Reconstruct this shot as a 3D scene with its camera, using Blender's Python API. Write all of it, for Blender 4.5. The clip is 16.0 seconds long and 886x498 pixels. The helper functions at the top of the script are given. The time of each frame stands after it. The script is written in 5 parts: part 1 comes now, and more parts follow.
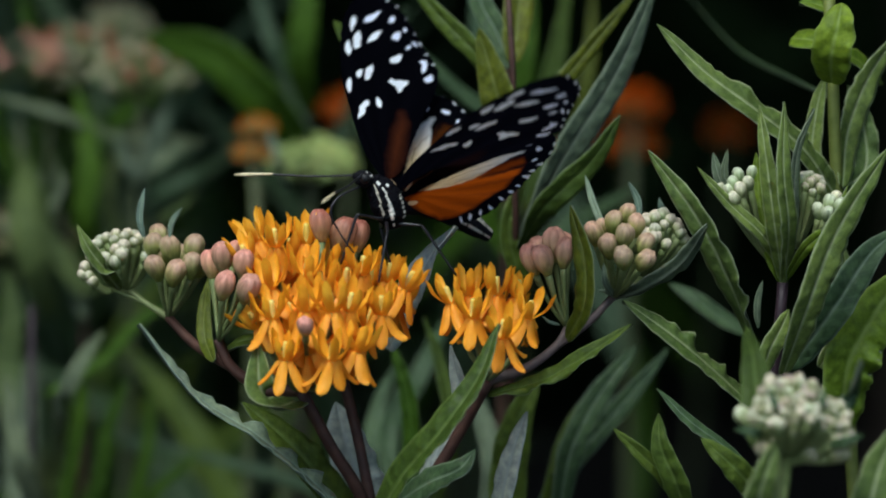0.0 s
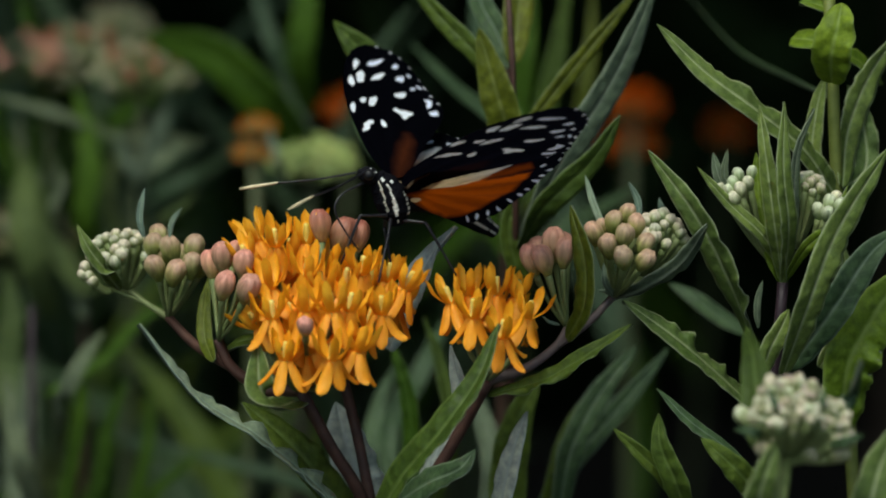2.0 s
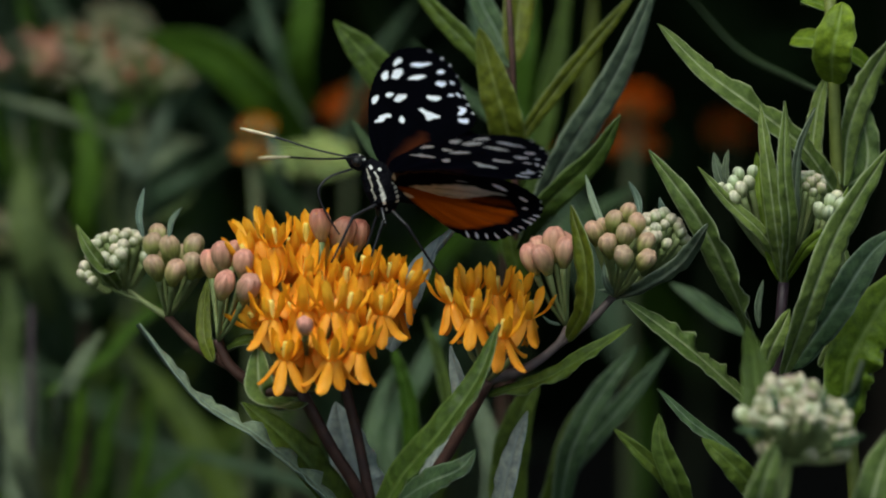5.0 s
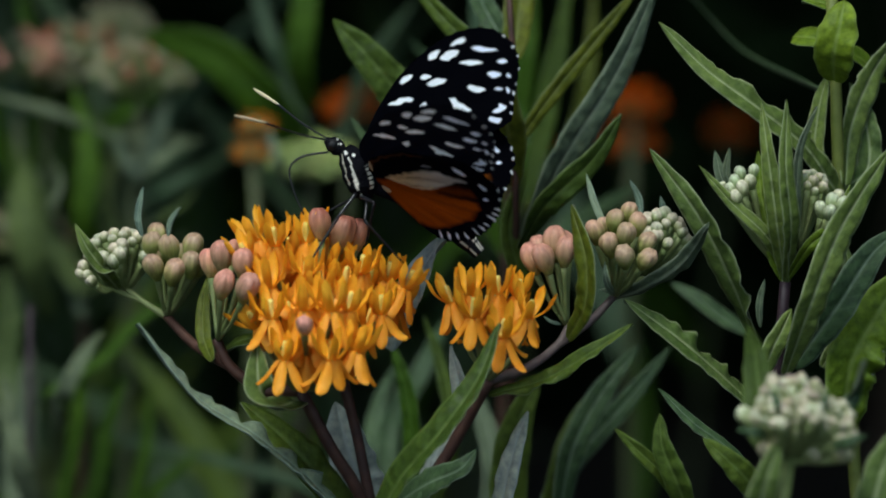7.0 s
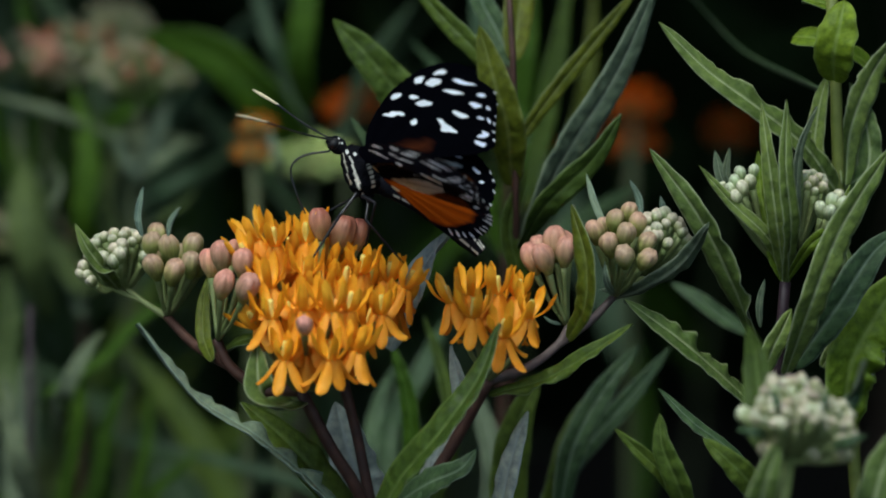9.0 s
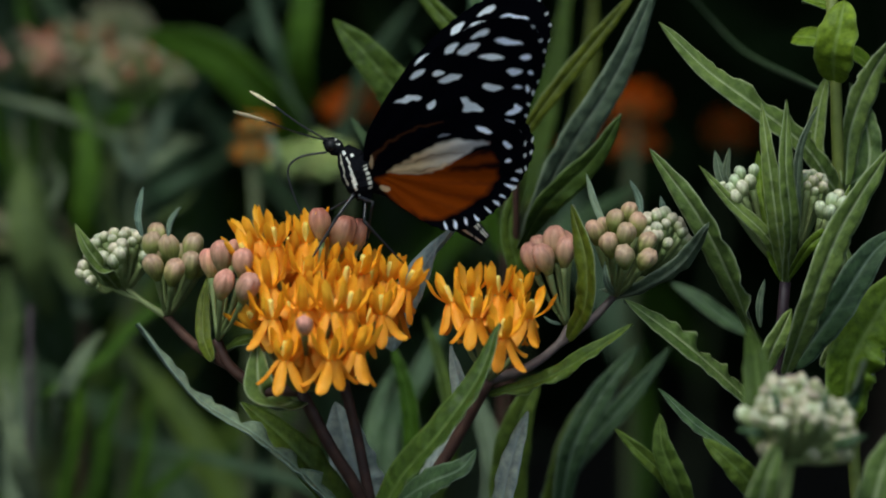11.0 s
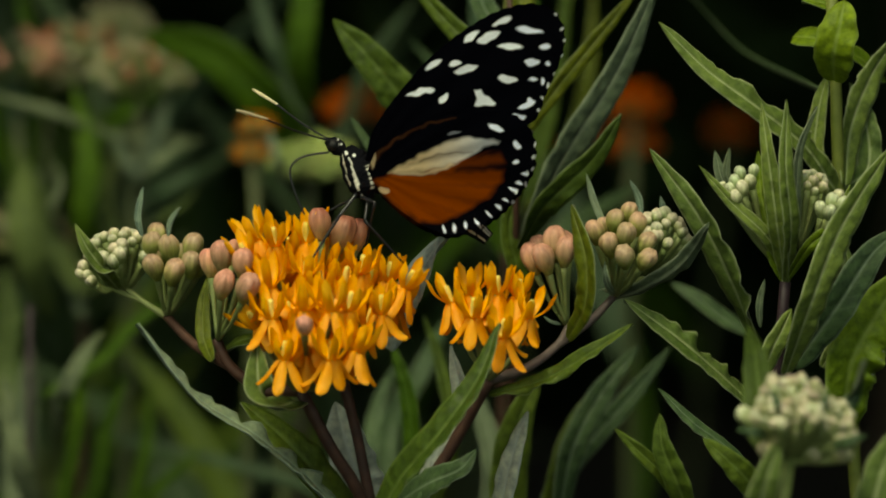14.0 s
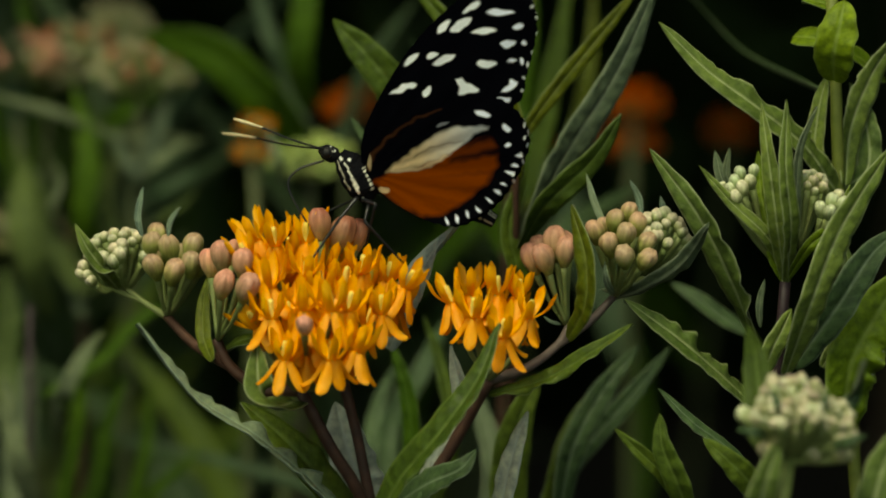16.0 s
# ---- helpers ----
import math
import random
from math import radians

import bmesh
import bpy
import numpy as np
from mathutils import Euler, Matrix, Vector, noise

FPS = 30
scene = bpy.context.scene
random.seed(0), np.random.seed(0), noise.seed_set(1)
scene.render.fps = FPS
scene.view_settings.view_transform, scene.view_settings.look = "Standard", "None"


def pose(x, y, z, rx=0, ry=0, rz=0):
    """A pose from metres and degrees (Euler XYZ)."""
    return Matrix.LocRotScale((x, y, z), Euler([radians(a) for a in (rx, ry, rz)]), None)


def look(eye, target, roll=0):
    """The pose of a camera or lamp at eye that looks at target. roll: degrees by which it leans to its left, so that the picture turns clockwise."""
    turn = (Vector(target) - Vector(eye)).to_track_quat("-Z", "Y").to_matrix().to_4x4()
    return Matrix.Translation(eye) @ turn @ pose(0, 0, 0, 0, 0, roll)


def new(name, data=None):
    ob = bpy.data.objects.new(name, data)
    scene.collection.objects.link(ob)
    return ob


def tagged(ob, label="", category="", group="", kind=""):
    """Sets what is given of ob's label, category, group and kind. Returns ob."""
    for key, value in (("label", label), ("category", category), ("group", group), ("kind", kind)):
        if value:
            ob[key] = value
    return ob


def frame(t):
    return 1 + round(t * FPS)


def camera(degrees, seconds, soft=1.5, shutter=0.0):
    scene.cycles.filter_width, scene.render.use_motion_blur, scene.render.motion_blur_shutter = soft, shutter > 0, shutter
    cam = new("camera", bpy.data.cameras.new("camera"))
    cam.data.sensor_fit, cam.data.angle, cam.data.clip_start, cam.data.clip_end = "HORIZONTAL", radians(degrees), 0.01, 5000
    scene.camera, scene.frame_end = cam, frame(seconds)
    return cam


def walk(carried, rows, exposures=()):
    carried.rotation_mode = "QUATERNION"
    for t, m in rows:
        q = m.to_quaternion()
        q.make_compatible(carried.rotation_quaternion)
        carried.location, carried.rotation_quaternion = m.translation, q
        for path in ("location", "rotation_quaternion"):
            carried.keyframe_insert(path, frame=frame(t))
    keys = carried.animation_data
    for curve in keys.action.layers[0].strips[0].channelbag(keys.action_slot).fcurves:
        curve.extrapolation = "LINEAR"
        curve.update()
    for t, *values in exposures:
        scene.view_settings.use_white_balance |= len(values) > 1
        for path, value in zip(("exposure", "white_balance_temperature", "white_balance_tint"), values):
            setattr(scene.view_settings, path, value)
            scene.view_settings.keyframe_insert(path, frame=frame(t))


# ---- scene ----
# A butterfly feeding on an orange milkweed head, seen from under a metre away.
# Places are given on a sheet that stands in the flower heads, square to the view:
# x across and y down in tenths of a millimetre, d centimetres behind the sheet.
REACH = 0.746
TILT = 10.0
MIDDLE = Vector((0, 0, 0.62))
ACROSS = Vector((1, 0, 0))
UP = Vector((0, math.sin(radians(TILT)), math.cos(radians(TILT))))
NEAR = Vector((0, -math.cos(radians(TILT)), math.sin(radians(TILT))))


def spot(x, y, d=0.0):
    k = (REACH + d * 0.01) / REACH
    return MIDDLE + ACROSS * ((x - 784) * 1e-4 * k) + UP * ((441 - y) * 1e-4 * k) - NEAR * (d * 0.01)


def facing(v):
    """A direction from (right, up, towards the lens)."""
    return (ACROSS * v[0] + UP * v[1] + NEAR * v[2]).normalized()


# ---- camera ----
cam = camera(12.0, 16.0, soft=2.0, shutter=0.5)
cam.data.dof.use_dof = True
cam.data.dof.focus_distance = REACH
cam.data.dof.aperture_fstop = 13.5
EYE = MIDDLE + NEAR * REACH
START = look(EYE, MIDDLE)
LATER = look(EYE - NEAR * 0.0045 - UP * 0.00017 - ACROSS * 0.00004, MIDDLE - UP * 0.00017 - ACROSS * 0.00004)
walk(cam, [(0, START), (4.2, START), (6.3, LATER), (16, LATER)],
     [(0, 0.6, 5750, -1), (1, 0.46, 6150, -3), (4.2, 0.45, 6350, -4), (6.5, 0.43, 5850, -4), (9.2, 0.43, 5800, -4), (11.5, 0.43, 6000, -6), (12.5, 0.44, 7300, -12), (14.5, 0.44, 9200, -18), (16, 0.44, 9300, -19)])

# ---- light: a bright overcast sky ----
world = bpy.data.worlds.new("sky")
scene.world = world
world.use_nodes = True
wn = world.node_tree
sky = wn.nodes.new("ShaderNodeTexSky")
sky.sky_type = "NISHITA"
sky.sun_disc = False
sky.sun_elevation = radians(64)
sky.sun_rotation = radians(205)
sky.dust_density = 4.0
wn.nodes["Background"].inputs["Strength"].default_value = 0.11
wn.links.new(sky.outputs[0], wn.nodes["Background"].inputs["Color"])
sun_data = bpy.data.lights.new("sun", "SUN")
sun_data.energy = 1.6
sun_data.angle = radians(25)
sun_data.color = (1.0, 0.96, 0.9)
sun = new("sun", sun_data)
sun.matrix_basis = look((-0.55, -1.1, 3.1), (0, 0, 0.6))


# ---- materials ----
def material(name, rough=0.6, spec=0.4):
    m = bpy.data.materials.new(name)
    m.use_nodes = True
    b = m.node_tree.nodes["Principled BSDF"]
    b.inputs["Roughness"].default_value = rough
    b.inputs["Specular IOR Level"].default_value = spec
    return m, m.node_tree, b


def ramp(nt, fac, stops):
    r = nt.nodes.new("ShaderNodeValToRGB")
    while len(r.color_ramp.elements) < len(stops):
        r.color_ramp.elements.new(0.5)
    for e, (p, c) in zip(r.color_ramp.elements, stops):
        e.position, e.color = p, (*c, 1)
    nt.links.new(fac, r.inputs[0])
    return r.outputs[0]


def grain(nt, scale, detail=3.0, rough=0.55, offset=True):
    """Noise in the thing's own space, shifted from piece to piece."""
    tc = nt.nodes.new("ShaderNodeTexCoord")
    n = nt.nodes.new("ShaderNodeTexNoise")
    n.inputs["Scale"].default_value = scale
    n.inputs["Detail"].default_value = detail
    n.inputs["Roughness"].default_value = rough
    if offset:
        oi = nt.nodes.new("ShaderNodeObjectInfo")
        add = nt.nodes.new("ShaderNodeVectorMath")
        add.operation = "ADD"
        nt.links.new(tc.outputs["Object"], add.inputs[0])
        nt.links.new(oi.outputs["Random"], add.inputs[1])
        nt.links.new(add.outputs[0], n.inputs["Vector"])
    else:
        nt.links.new(tc.outputs["Object"], n.inputs["Vector"])
    return n.outputs[0]


def calc(nt, op, a, b=None, c=None):
    m = nt.nodes.new("ShaderNodeMath")
    m.operation = op
    for i, v in enumerate((a, b, c)):
        if v is None:
            continue
        if isinstance(v, (int, float)):
            m.inputs[i].default_value = v
        else:
            nt.links.new(v, m.inputs[i])
    return m.outputs[0]


def blend(nt, fac, a, b, mode="MIX"):
    m = nt.nodes.new("ShaderNodeMix")
    m.data_type, m.blend_type = "RGBA", mode
    for i, v in ((0, fac), (6, a), (7, b)):
        if isinstance(v, (int, float)):
            m.inputs[i].default_value = v
        elif isinstance(v, tuple):
            m.inputs[i].default_value = (*v, 1)
        else:
            nt.links.new(v, m.inputs[i])
    return m.outputs[2]


def relief(nt, b, height, strength, dist):
    bump = nt.nodes.new("ShaderNodeBump")
    bump.inputs["Strength"].default_value = strength
    bump.inputs["Distance"].default_value = dist
    nt.links.new(height, bump.inputs["Height"])
    nt.links.new(bump.outputs[0], b.inputs["Normal"])


def leaf_material(name, dark, light, rib, rough=0.52, glow=0.28, spec=0.22):
    """A blade with a pale midrib and side veins, mottled, that lets some light through."""
    m, nt, b = material(name, rough, spec)
    uv = nt.nodes.new("ShaderNodeUVMap")
    sep = nt.nodes.new("ShaderNodeSeparateXYZ")
    nt.links.new(uv.outputs[0], sep.inputs[0])
    au = calc(nt, "ABSOLUTE", sep.outputs[0])
    v = sep.outputs[1]
    slant = calc(nt, "SUBTRACT", v, calc(nt, "MULTIPLY", au, 0.09))
    warp = calc(nt, "MULTIPLY", grain(nt, 120), 0.03)
    vein = calc(nt, "PINGPONG", calc(nt, "ADD", slant, warp), 0.035)
    vein = calc(nt, "SMOOTH_MIN", calc(nt, "DIVIDE", vein, 0.012), 1.0, 0.2)
    mid = calc(nt, "MINIMUM", calc(nt, "DIVIDE", au, 0.16), 1.0)
    col = ramp(nt, grain(nt, 90, 4), [(0.3, dark), (0.7, light)])
    patch = ramp(nt, grain(nt, 700, 3), [(0.3, (0.66, 0.68, 0.7)), (0.7, (1.3, 1.28, 1.15))])
    col = blend(nt, 1.0, col, patch, "MULTIPLY")
    oi = nt.nodes.new("ShaderNodeObjectInfo")
    tone = ramp(nt, oi.outputs["Random"], [(0.0, (0.75, 0.8, 0.8)), (1.0, (1.2, 1.12, 0.95))])
    col = blend(nt, 1.0, col, tone, "MULTIPLY")
    col = blend(nt, calc(nt, "MULTIPLY", calc(nt, "SUBTRACT", 1.0, mid), 0.9), col, rib)
    col = blend(nt, calc(nt, "MULTIPLY", calc(nt, "SUBTRACT", 1.0, vein), 0.075), col, rib)
    rim = calc(nt, "MULTIPLY", calc(nt, "MAXIMUM", calc(nt, "SUBTRACT", au, 0.84), 0.0), 5.5)
    col = blend(nt, rim, col, rib)
    nt.links.new(col, b.inputs["Base Color"])
    cells = nt.nodes.new("ShaderNodeTexVoronoi")
    cells.feature = "SMOOTH_F1"
    cells.inputs["Scale"].default_value = 480
    nt.links.new(nt.nodes.new("ShaderNodeTexCoord").outputs["Object"], cells.inputs["Vector"])
    pucker = calc(nt, "MULTIPLY", cells.outputs["Distance"], -1.1)
    h = calc(nt, "ADD", calc(nt, "ADD", calc(nt, "MULTIPLY", vein, 0.05), pucker), calc(nt, "ADD", calc(nt, "MULTIPLY", grain(nt, 420, 4), 0.9), calc(nt, "MULTIPLY", grain(nt, 190, 2), 1.0)))
    relief(nt, b, h, 0.52, 0.0008)
    tr = nt.nodes.new("ShaderNodeBsdfTranslucent")
    nt.links.new(col, tr.inputs[0])
    mix = nt.nodes.new("ShaderNodeMixShader")
    mix.inputs[0].default_value = glow
    nt.links.new(b.outputs[0], mix.inputs[1])
    nt.links.new(tr.outputs[0], mix.inputs[2])
    nt.links.new(mix.outputs[0], nt.nodes["Material Output"].inputs["Surface"])
    return m


def plain_material(name, dark, light, scale, rough=0.55, bump=0.3, spec=0.35, glow=0.0, fine=1500, vary=0.0):
    m, nt, b = material(name, rough, spec)
    col = ramp(nt, grain(nt, scale, 4), [(0.3, dark), (0.7, light)])
    if vary:
        oi = nt.nodes.new("ShaderNodeObjectInfo")
        tone = ramp(nt, oi.outputs["Random"], [(0.0, (1 - vary * 0.5, 1 - vary, 1 - vary)), (1.0, (1.0, 1.0 + vary * 0.6, 1.0 + vary))])
        fleck = ramp(nt, grain(nt, 1100, 3), [(0.3, (1 - vary * 0.7, 1 - vary, 1 - vary)), (0.7, (1.0, 1.0 + vary * 0.4, 1.0 + vary))])
        col = blend(nt, 1.0, blend(nt, 1.0, col, tone, "MULTIPLY"), fleck, "MULTIPLY")
    nt.links.new(col, b.inputs["Base Color"])
    relief(nt, b, grain(nt, fine, 3), bump, 0.0004)
    if glow:
        tr = nt.nodes.new("ShaderNodeBsdfTranslucent")
        nt.links.new(col, tr.inputs[0])
        mix = nt.nodes.new("ShaderNodeMixShader")
        mix.inputs[0].default_value = glow
        nt.links.new(b.outputs[0], mix.inputs[1])
        nt.links.new(tr.outputs[0], mix.inputs[2])
        nt.links.new(mix.outputs[0], nt.nodes["Material Output"].inputs["Surface"])
    return m


def bud_material(name, foot, belly, tip):
    """Colour runs from the foot of the bud to its tip, with speckles."""
    m, nt, b = material(name, 0.5, 0.35)
    tc = nt.nodes.new("ShaderNodeTexCoord")
    sep = nt.nodes.new("ShaderNodeSeparateXYZ")
    nt.links.new(tc.outputs["Generated"], sep.inputs[0])
    run = calc(nt, "ADD", sep.outputs[2], calc(nt, "MULTIPLY", calc(nt, "SUBTRACT", grain(nt, 500), 0.5), 0.5))
    col = ramp(nt, run, [(0.08, foot), (0.5, belly), (0.92, tip)])
    oi = nt.nodes.new("ShaderNodeObjectInfo")
    tone = ramp(nt, oi.outputs["Random"], [(0.0, (0.82, 0.9, 0.85)), (1.0, (1.1, 1.02, 1.0))])
    col = blend(nt, 1.0, col, tone, "MULTIPLY")
    nt.links.new(col, b.inputs["Base Color"])
    tc2 = nt.nodes.new("ShaderNodeMapping")
    tc2.inputs["Scale"].default_value = (1800, 1800, 160)
    nt.links.new(tc.outputs["Object"], tc2.inputs[0])
    fib = nt.nodes.new("ShaderNodeTexNoise")
    fib.inputs["Scale"].default_value = 1.0
    nt.links.new(tc2.outputs[0], fib.inputs["Vector"])
    streak = ramp(nt, fib.outputs[0], [(0.35, (0.78, 0.72, 0.7)), (0.65, (1.18, 1.15, 1.1))])
    nt.links.new(blend(nt, 1.0, col, streak, "MULTIPLY"), b.inputs["Base Color"])
    relief(nt, b, fib.outputs[0], 0.4, 0.0003)
    return m


LEAF = leaf_material("leaf_green", (0.05, 0.084, 0.012), (0.09, 0.138, 0.021), (0.125, 0.18, 0.045))
LEAF_PALE = leaf_material("leaf_light_green", (0.085, 0.135, 0.03), (0.155, 0.22, 0.062), (0.38, 0.44, 0.23))
LEAF_FRESH = leaf_material("leaf_fresh_green", (0.095, 0.16, 0.01), (0.155, 0.235, 0.02), (0.22, 0.3, 0.065))
LEAF_MOSS = leaf_material("leaf_moss_green", (0.065, 0.1, 0.03), (0.105, 0.15, 0.05), (0.15, 0.2, 0.08), 0.65)
LEAF_BED = leaf_material("leaf_deep_green", (0.03, 0.072, 0.004), (0.058, 0.12, 0.008), (0.09, 0.16, 0.03), 0.6, 0.3, 0.12)
LEAF_OLIVE = leaf_material("leaf_olive_green", (0.078, 0.1, 0.007), (0.125, 0.148, 0.013), (0.17, 0.2, 0.05))
LEAF_DULL = leaf_material("leaf_dull_green", (0.040, 0.0774, 0.037), (0.067, 0.116, 0.0546), (0.18, 0.24, 0.16))
UNDER = leaf_material("leaf_grey_underside", (0.09, 0.122, 0.078), (0.142, 0.182, 0.118), (0.25, 0.295, 0.21), 0.7)
LEAF_GREY = leaf_material("leaf_downy_grey", (0.4, 0.47, 0.48), (0.56, 0.63, 0.65), (0.52, 0.58, 0.54), 0.75)
LEAF_SILVER = leaf_material("leaf_silver_green", (0.144, 0.2, 0.155), (0.234, 0.31, 0.25), (0.306, 0.39, 0.32), 0.7)
STEM_GREEN = plain_material("stem_green", (0.1, 0.14, 0.04), (0.17, 0.21, 0.07), 250)
STEM_OLIVE = plain_material("stem_olive", (0.085, 0.11, 0.018), (0.145, 0.17, 0.035), 250)
STEM_BROWN = plain_material("stem_purple_brown", (0.035, 0.016, 0.012), (0.08, 0.038, 0.026), 250)
STEM_PURPLE = plain_material("stem_dark_purple", (0.016, 0.009, 0.013), (0.036, 0.02, 0.027), 250)
STEM_BED = plain_material("stem_dull_green", (0.045, 0.06, 0.024), (0.085, 0.1, 0.04), 250)
STEM_MAUVE = plain_material("stem_grey_mauve", (0.07, 0.05, 0.045), (0.14, 0.105, 0.1), 250)
STEM_PALE = plain_material("pedicel_pale_green", (0.12, 0.16, 0.05), (0.2, 0.23, 0.09), 300)
PETAL = plain_material("petal_orange", (1.0, 0.41, 0.012), (1.0, 0.51, 0.05), 220, 0.5, 0.4, 0.3, 0.4, 1500, 0.08)
HOOD = plain_material("hood_yellow_orange", (1.0, 0.475, 0.012), (1.0, 0.58, 0.04), 260, 0.42, 0.25, 0.4, 0.36, 1500, 0.07)
COLUMN = plain_material("column_pale_yellow", (0.7, 0.5, 0.06), (0.78, 0.66, 0.2), 600)
PETAL_RED = plain_material("petal_red_orange", (0.6, 0.083, 0.001), (0.74, 0.14, 0.002), 220, 0.6, 0.25, 0.1, 0.3)
PETAL_AMBER = plain_material("petal_amber", (0.75, 0.21, 0.003), (0.88, 0.3, 0.006), 220, 0.6, 0.25, 0.1, 0.3)
BUD_PINK = bud_material("bud_pink", (0.33, 0.31, 0.09), (0.52, 0.32, 0.2), (0.55, 0.26, 0.21))
BUD_TAN = bud_material("bud_tan_green", (0.22, 0.27, 0.045), (0.32, 0.32, 0.105), (0.43, 0.29, 0.21))
BUD_BROWN = bud_material("bud_red_brown", (0.32, 0.24, 0.09), (0.4, 0.2, 0.12), (0.33, 0.12, 0.09))
BUD_DUSK = bud_material("bud_mauve_green", (0.15, 0.2, 0.07), (0.25, 0.29, 0.14), (0.33, 0.32, 0.22))
BUD_MAUVE = bud_material("bud_dusty_mauve", (0.18, 0.22, 0.1), (0.28, 0.29, 0.19), (0.37, 0.32, 0.29))
BUD_CREAM = bud_material("bud_creamy_green", (0.2, 0.28, 0.09), (0.36, 0.43, 0.22), (0.52, 0.55, 0.42))
BUD_LIME = bud_material("bud_yellow_green", (0.3, 0.43, 0.08), (0.44, 0.58, 0.15), (0.54, 0.66, 0.26))
BUD_GREEN = bud_material("bud_pale_green", (0.15, 0.21, 0.06), (0.29, 0.35, 0.16), (0.52, 0.5, 0.4))
BUD_RUST = bud_material("bud_rusty_orange", (0.26, 0.2, 0.06), (0.34, 0.16, 0.075), (0.33, 0.12, 0.075))
SOIL = plain_material("dark_soil", (0.009, 0.009, 0.007), (0.022, 0.02, 0.016), 14, 0.9, 0.8, 0.2, 0, 90)


# ---- building helpers ----
def finish(bm, name, mats, smooth=True):
    me = bpy.data.meshes.new(name)
    bm.to_mesh(me)
    bm.free()
    for m in mats if isinstance(mats, (list, tuple)) else (mats,):
        me.materials.append(m)
    if smooth:
        me.shade_smooth()
    return me


def part(name, data, parent, label="", m=None):
    """One mesh object under a thing or under a part."""
    ob = new(name, data)
    ob.parent = parent
    if m is not None:
        ob.matrix_basis = m
    return tagged(ob, label)


def thing(name, place, label, category, group="", kind=""):
    ob = new(name)
    ob.empty_display_size = 0.02
    ob.matrix_basis = Matrix.Translation(place)
    return tagged(ob, label, category, group, kind)


def bend(points, n):
    """n + 1 points on a smooth line through the given ones, evenly over its length."""
    p = [Vector(q) for q in points]
    gaps = [(b - a).length for a, b in zip(p, p[1:])]
    slope = []
    for k, q in enumerate(p):
        a, b = p[max(k - 1, 0)], p[min(k + 1, len(p) - 1)]
        slope.append((b - a) / (sum(gaps[max(k - 1, 0):k + 1]) or 1))
    total = sum(gaps)
    out, k, start = [], 0, 0.0
    for i in range(n + 1):
        s = i / n * total
        while k < len(gaps) - 1 and s > start + gaps[k]:
            start += gaps[k]
            k += 1
        g = gaps[k] or 1
        t = min(1.0, (s - start) / g)
        t2, t3 = t * t, t * t * t
        out.append(p[k] * (2 * t3 - 3 * t2 + 1) + slope[k] * (g * (t3 - 2 * t2 + t)) + p[k + 1] * (3 * t2 - 2 * t3) + slope[k + 1] * (g * (t3 - t2)))
    return out


def tube(points, radii, n=14, sides=8, knobs=0.0):
    """A closed round rod along the points, with slowly changing radius."""
    line = bend(points, n)
    bm = bmesh.new()
    rings = []
    side = None
    for i, p in enumerate(line):
        t = (line[min(i + 1, n)] - line[max(i - 1, 0)]).normalized()
        side = (side - t * side.dot(t)).normalized() if side else t.orthogonal().normalized()
        other = t.cross(side)
        s = i / n * (len(radii) - 1)
        k = min(int(s), len(radii) - 2)
        r = radii[k] * (1 - s + k) + radii[k + 1] * (s - k)
        r *= 1 + knobs * noise.noise(p * 400)
        rings.append([bm.verts.new(p + (side * math.cos(a) + other * math.sin(a)) * r)
                      for a in (2 * math.pi * j / sides for j in range(sides))])
    for a, b in zip(rings, rings[1:]):
        for j in range(sides):
            bm.faces.new((a[j], a[(j + 1) % sides], b[(j + 1) % sides], b[j]))
    bm.faces.new(rings[0][::-1])
    bm.faces.new(rings[-1])
    return bm


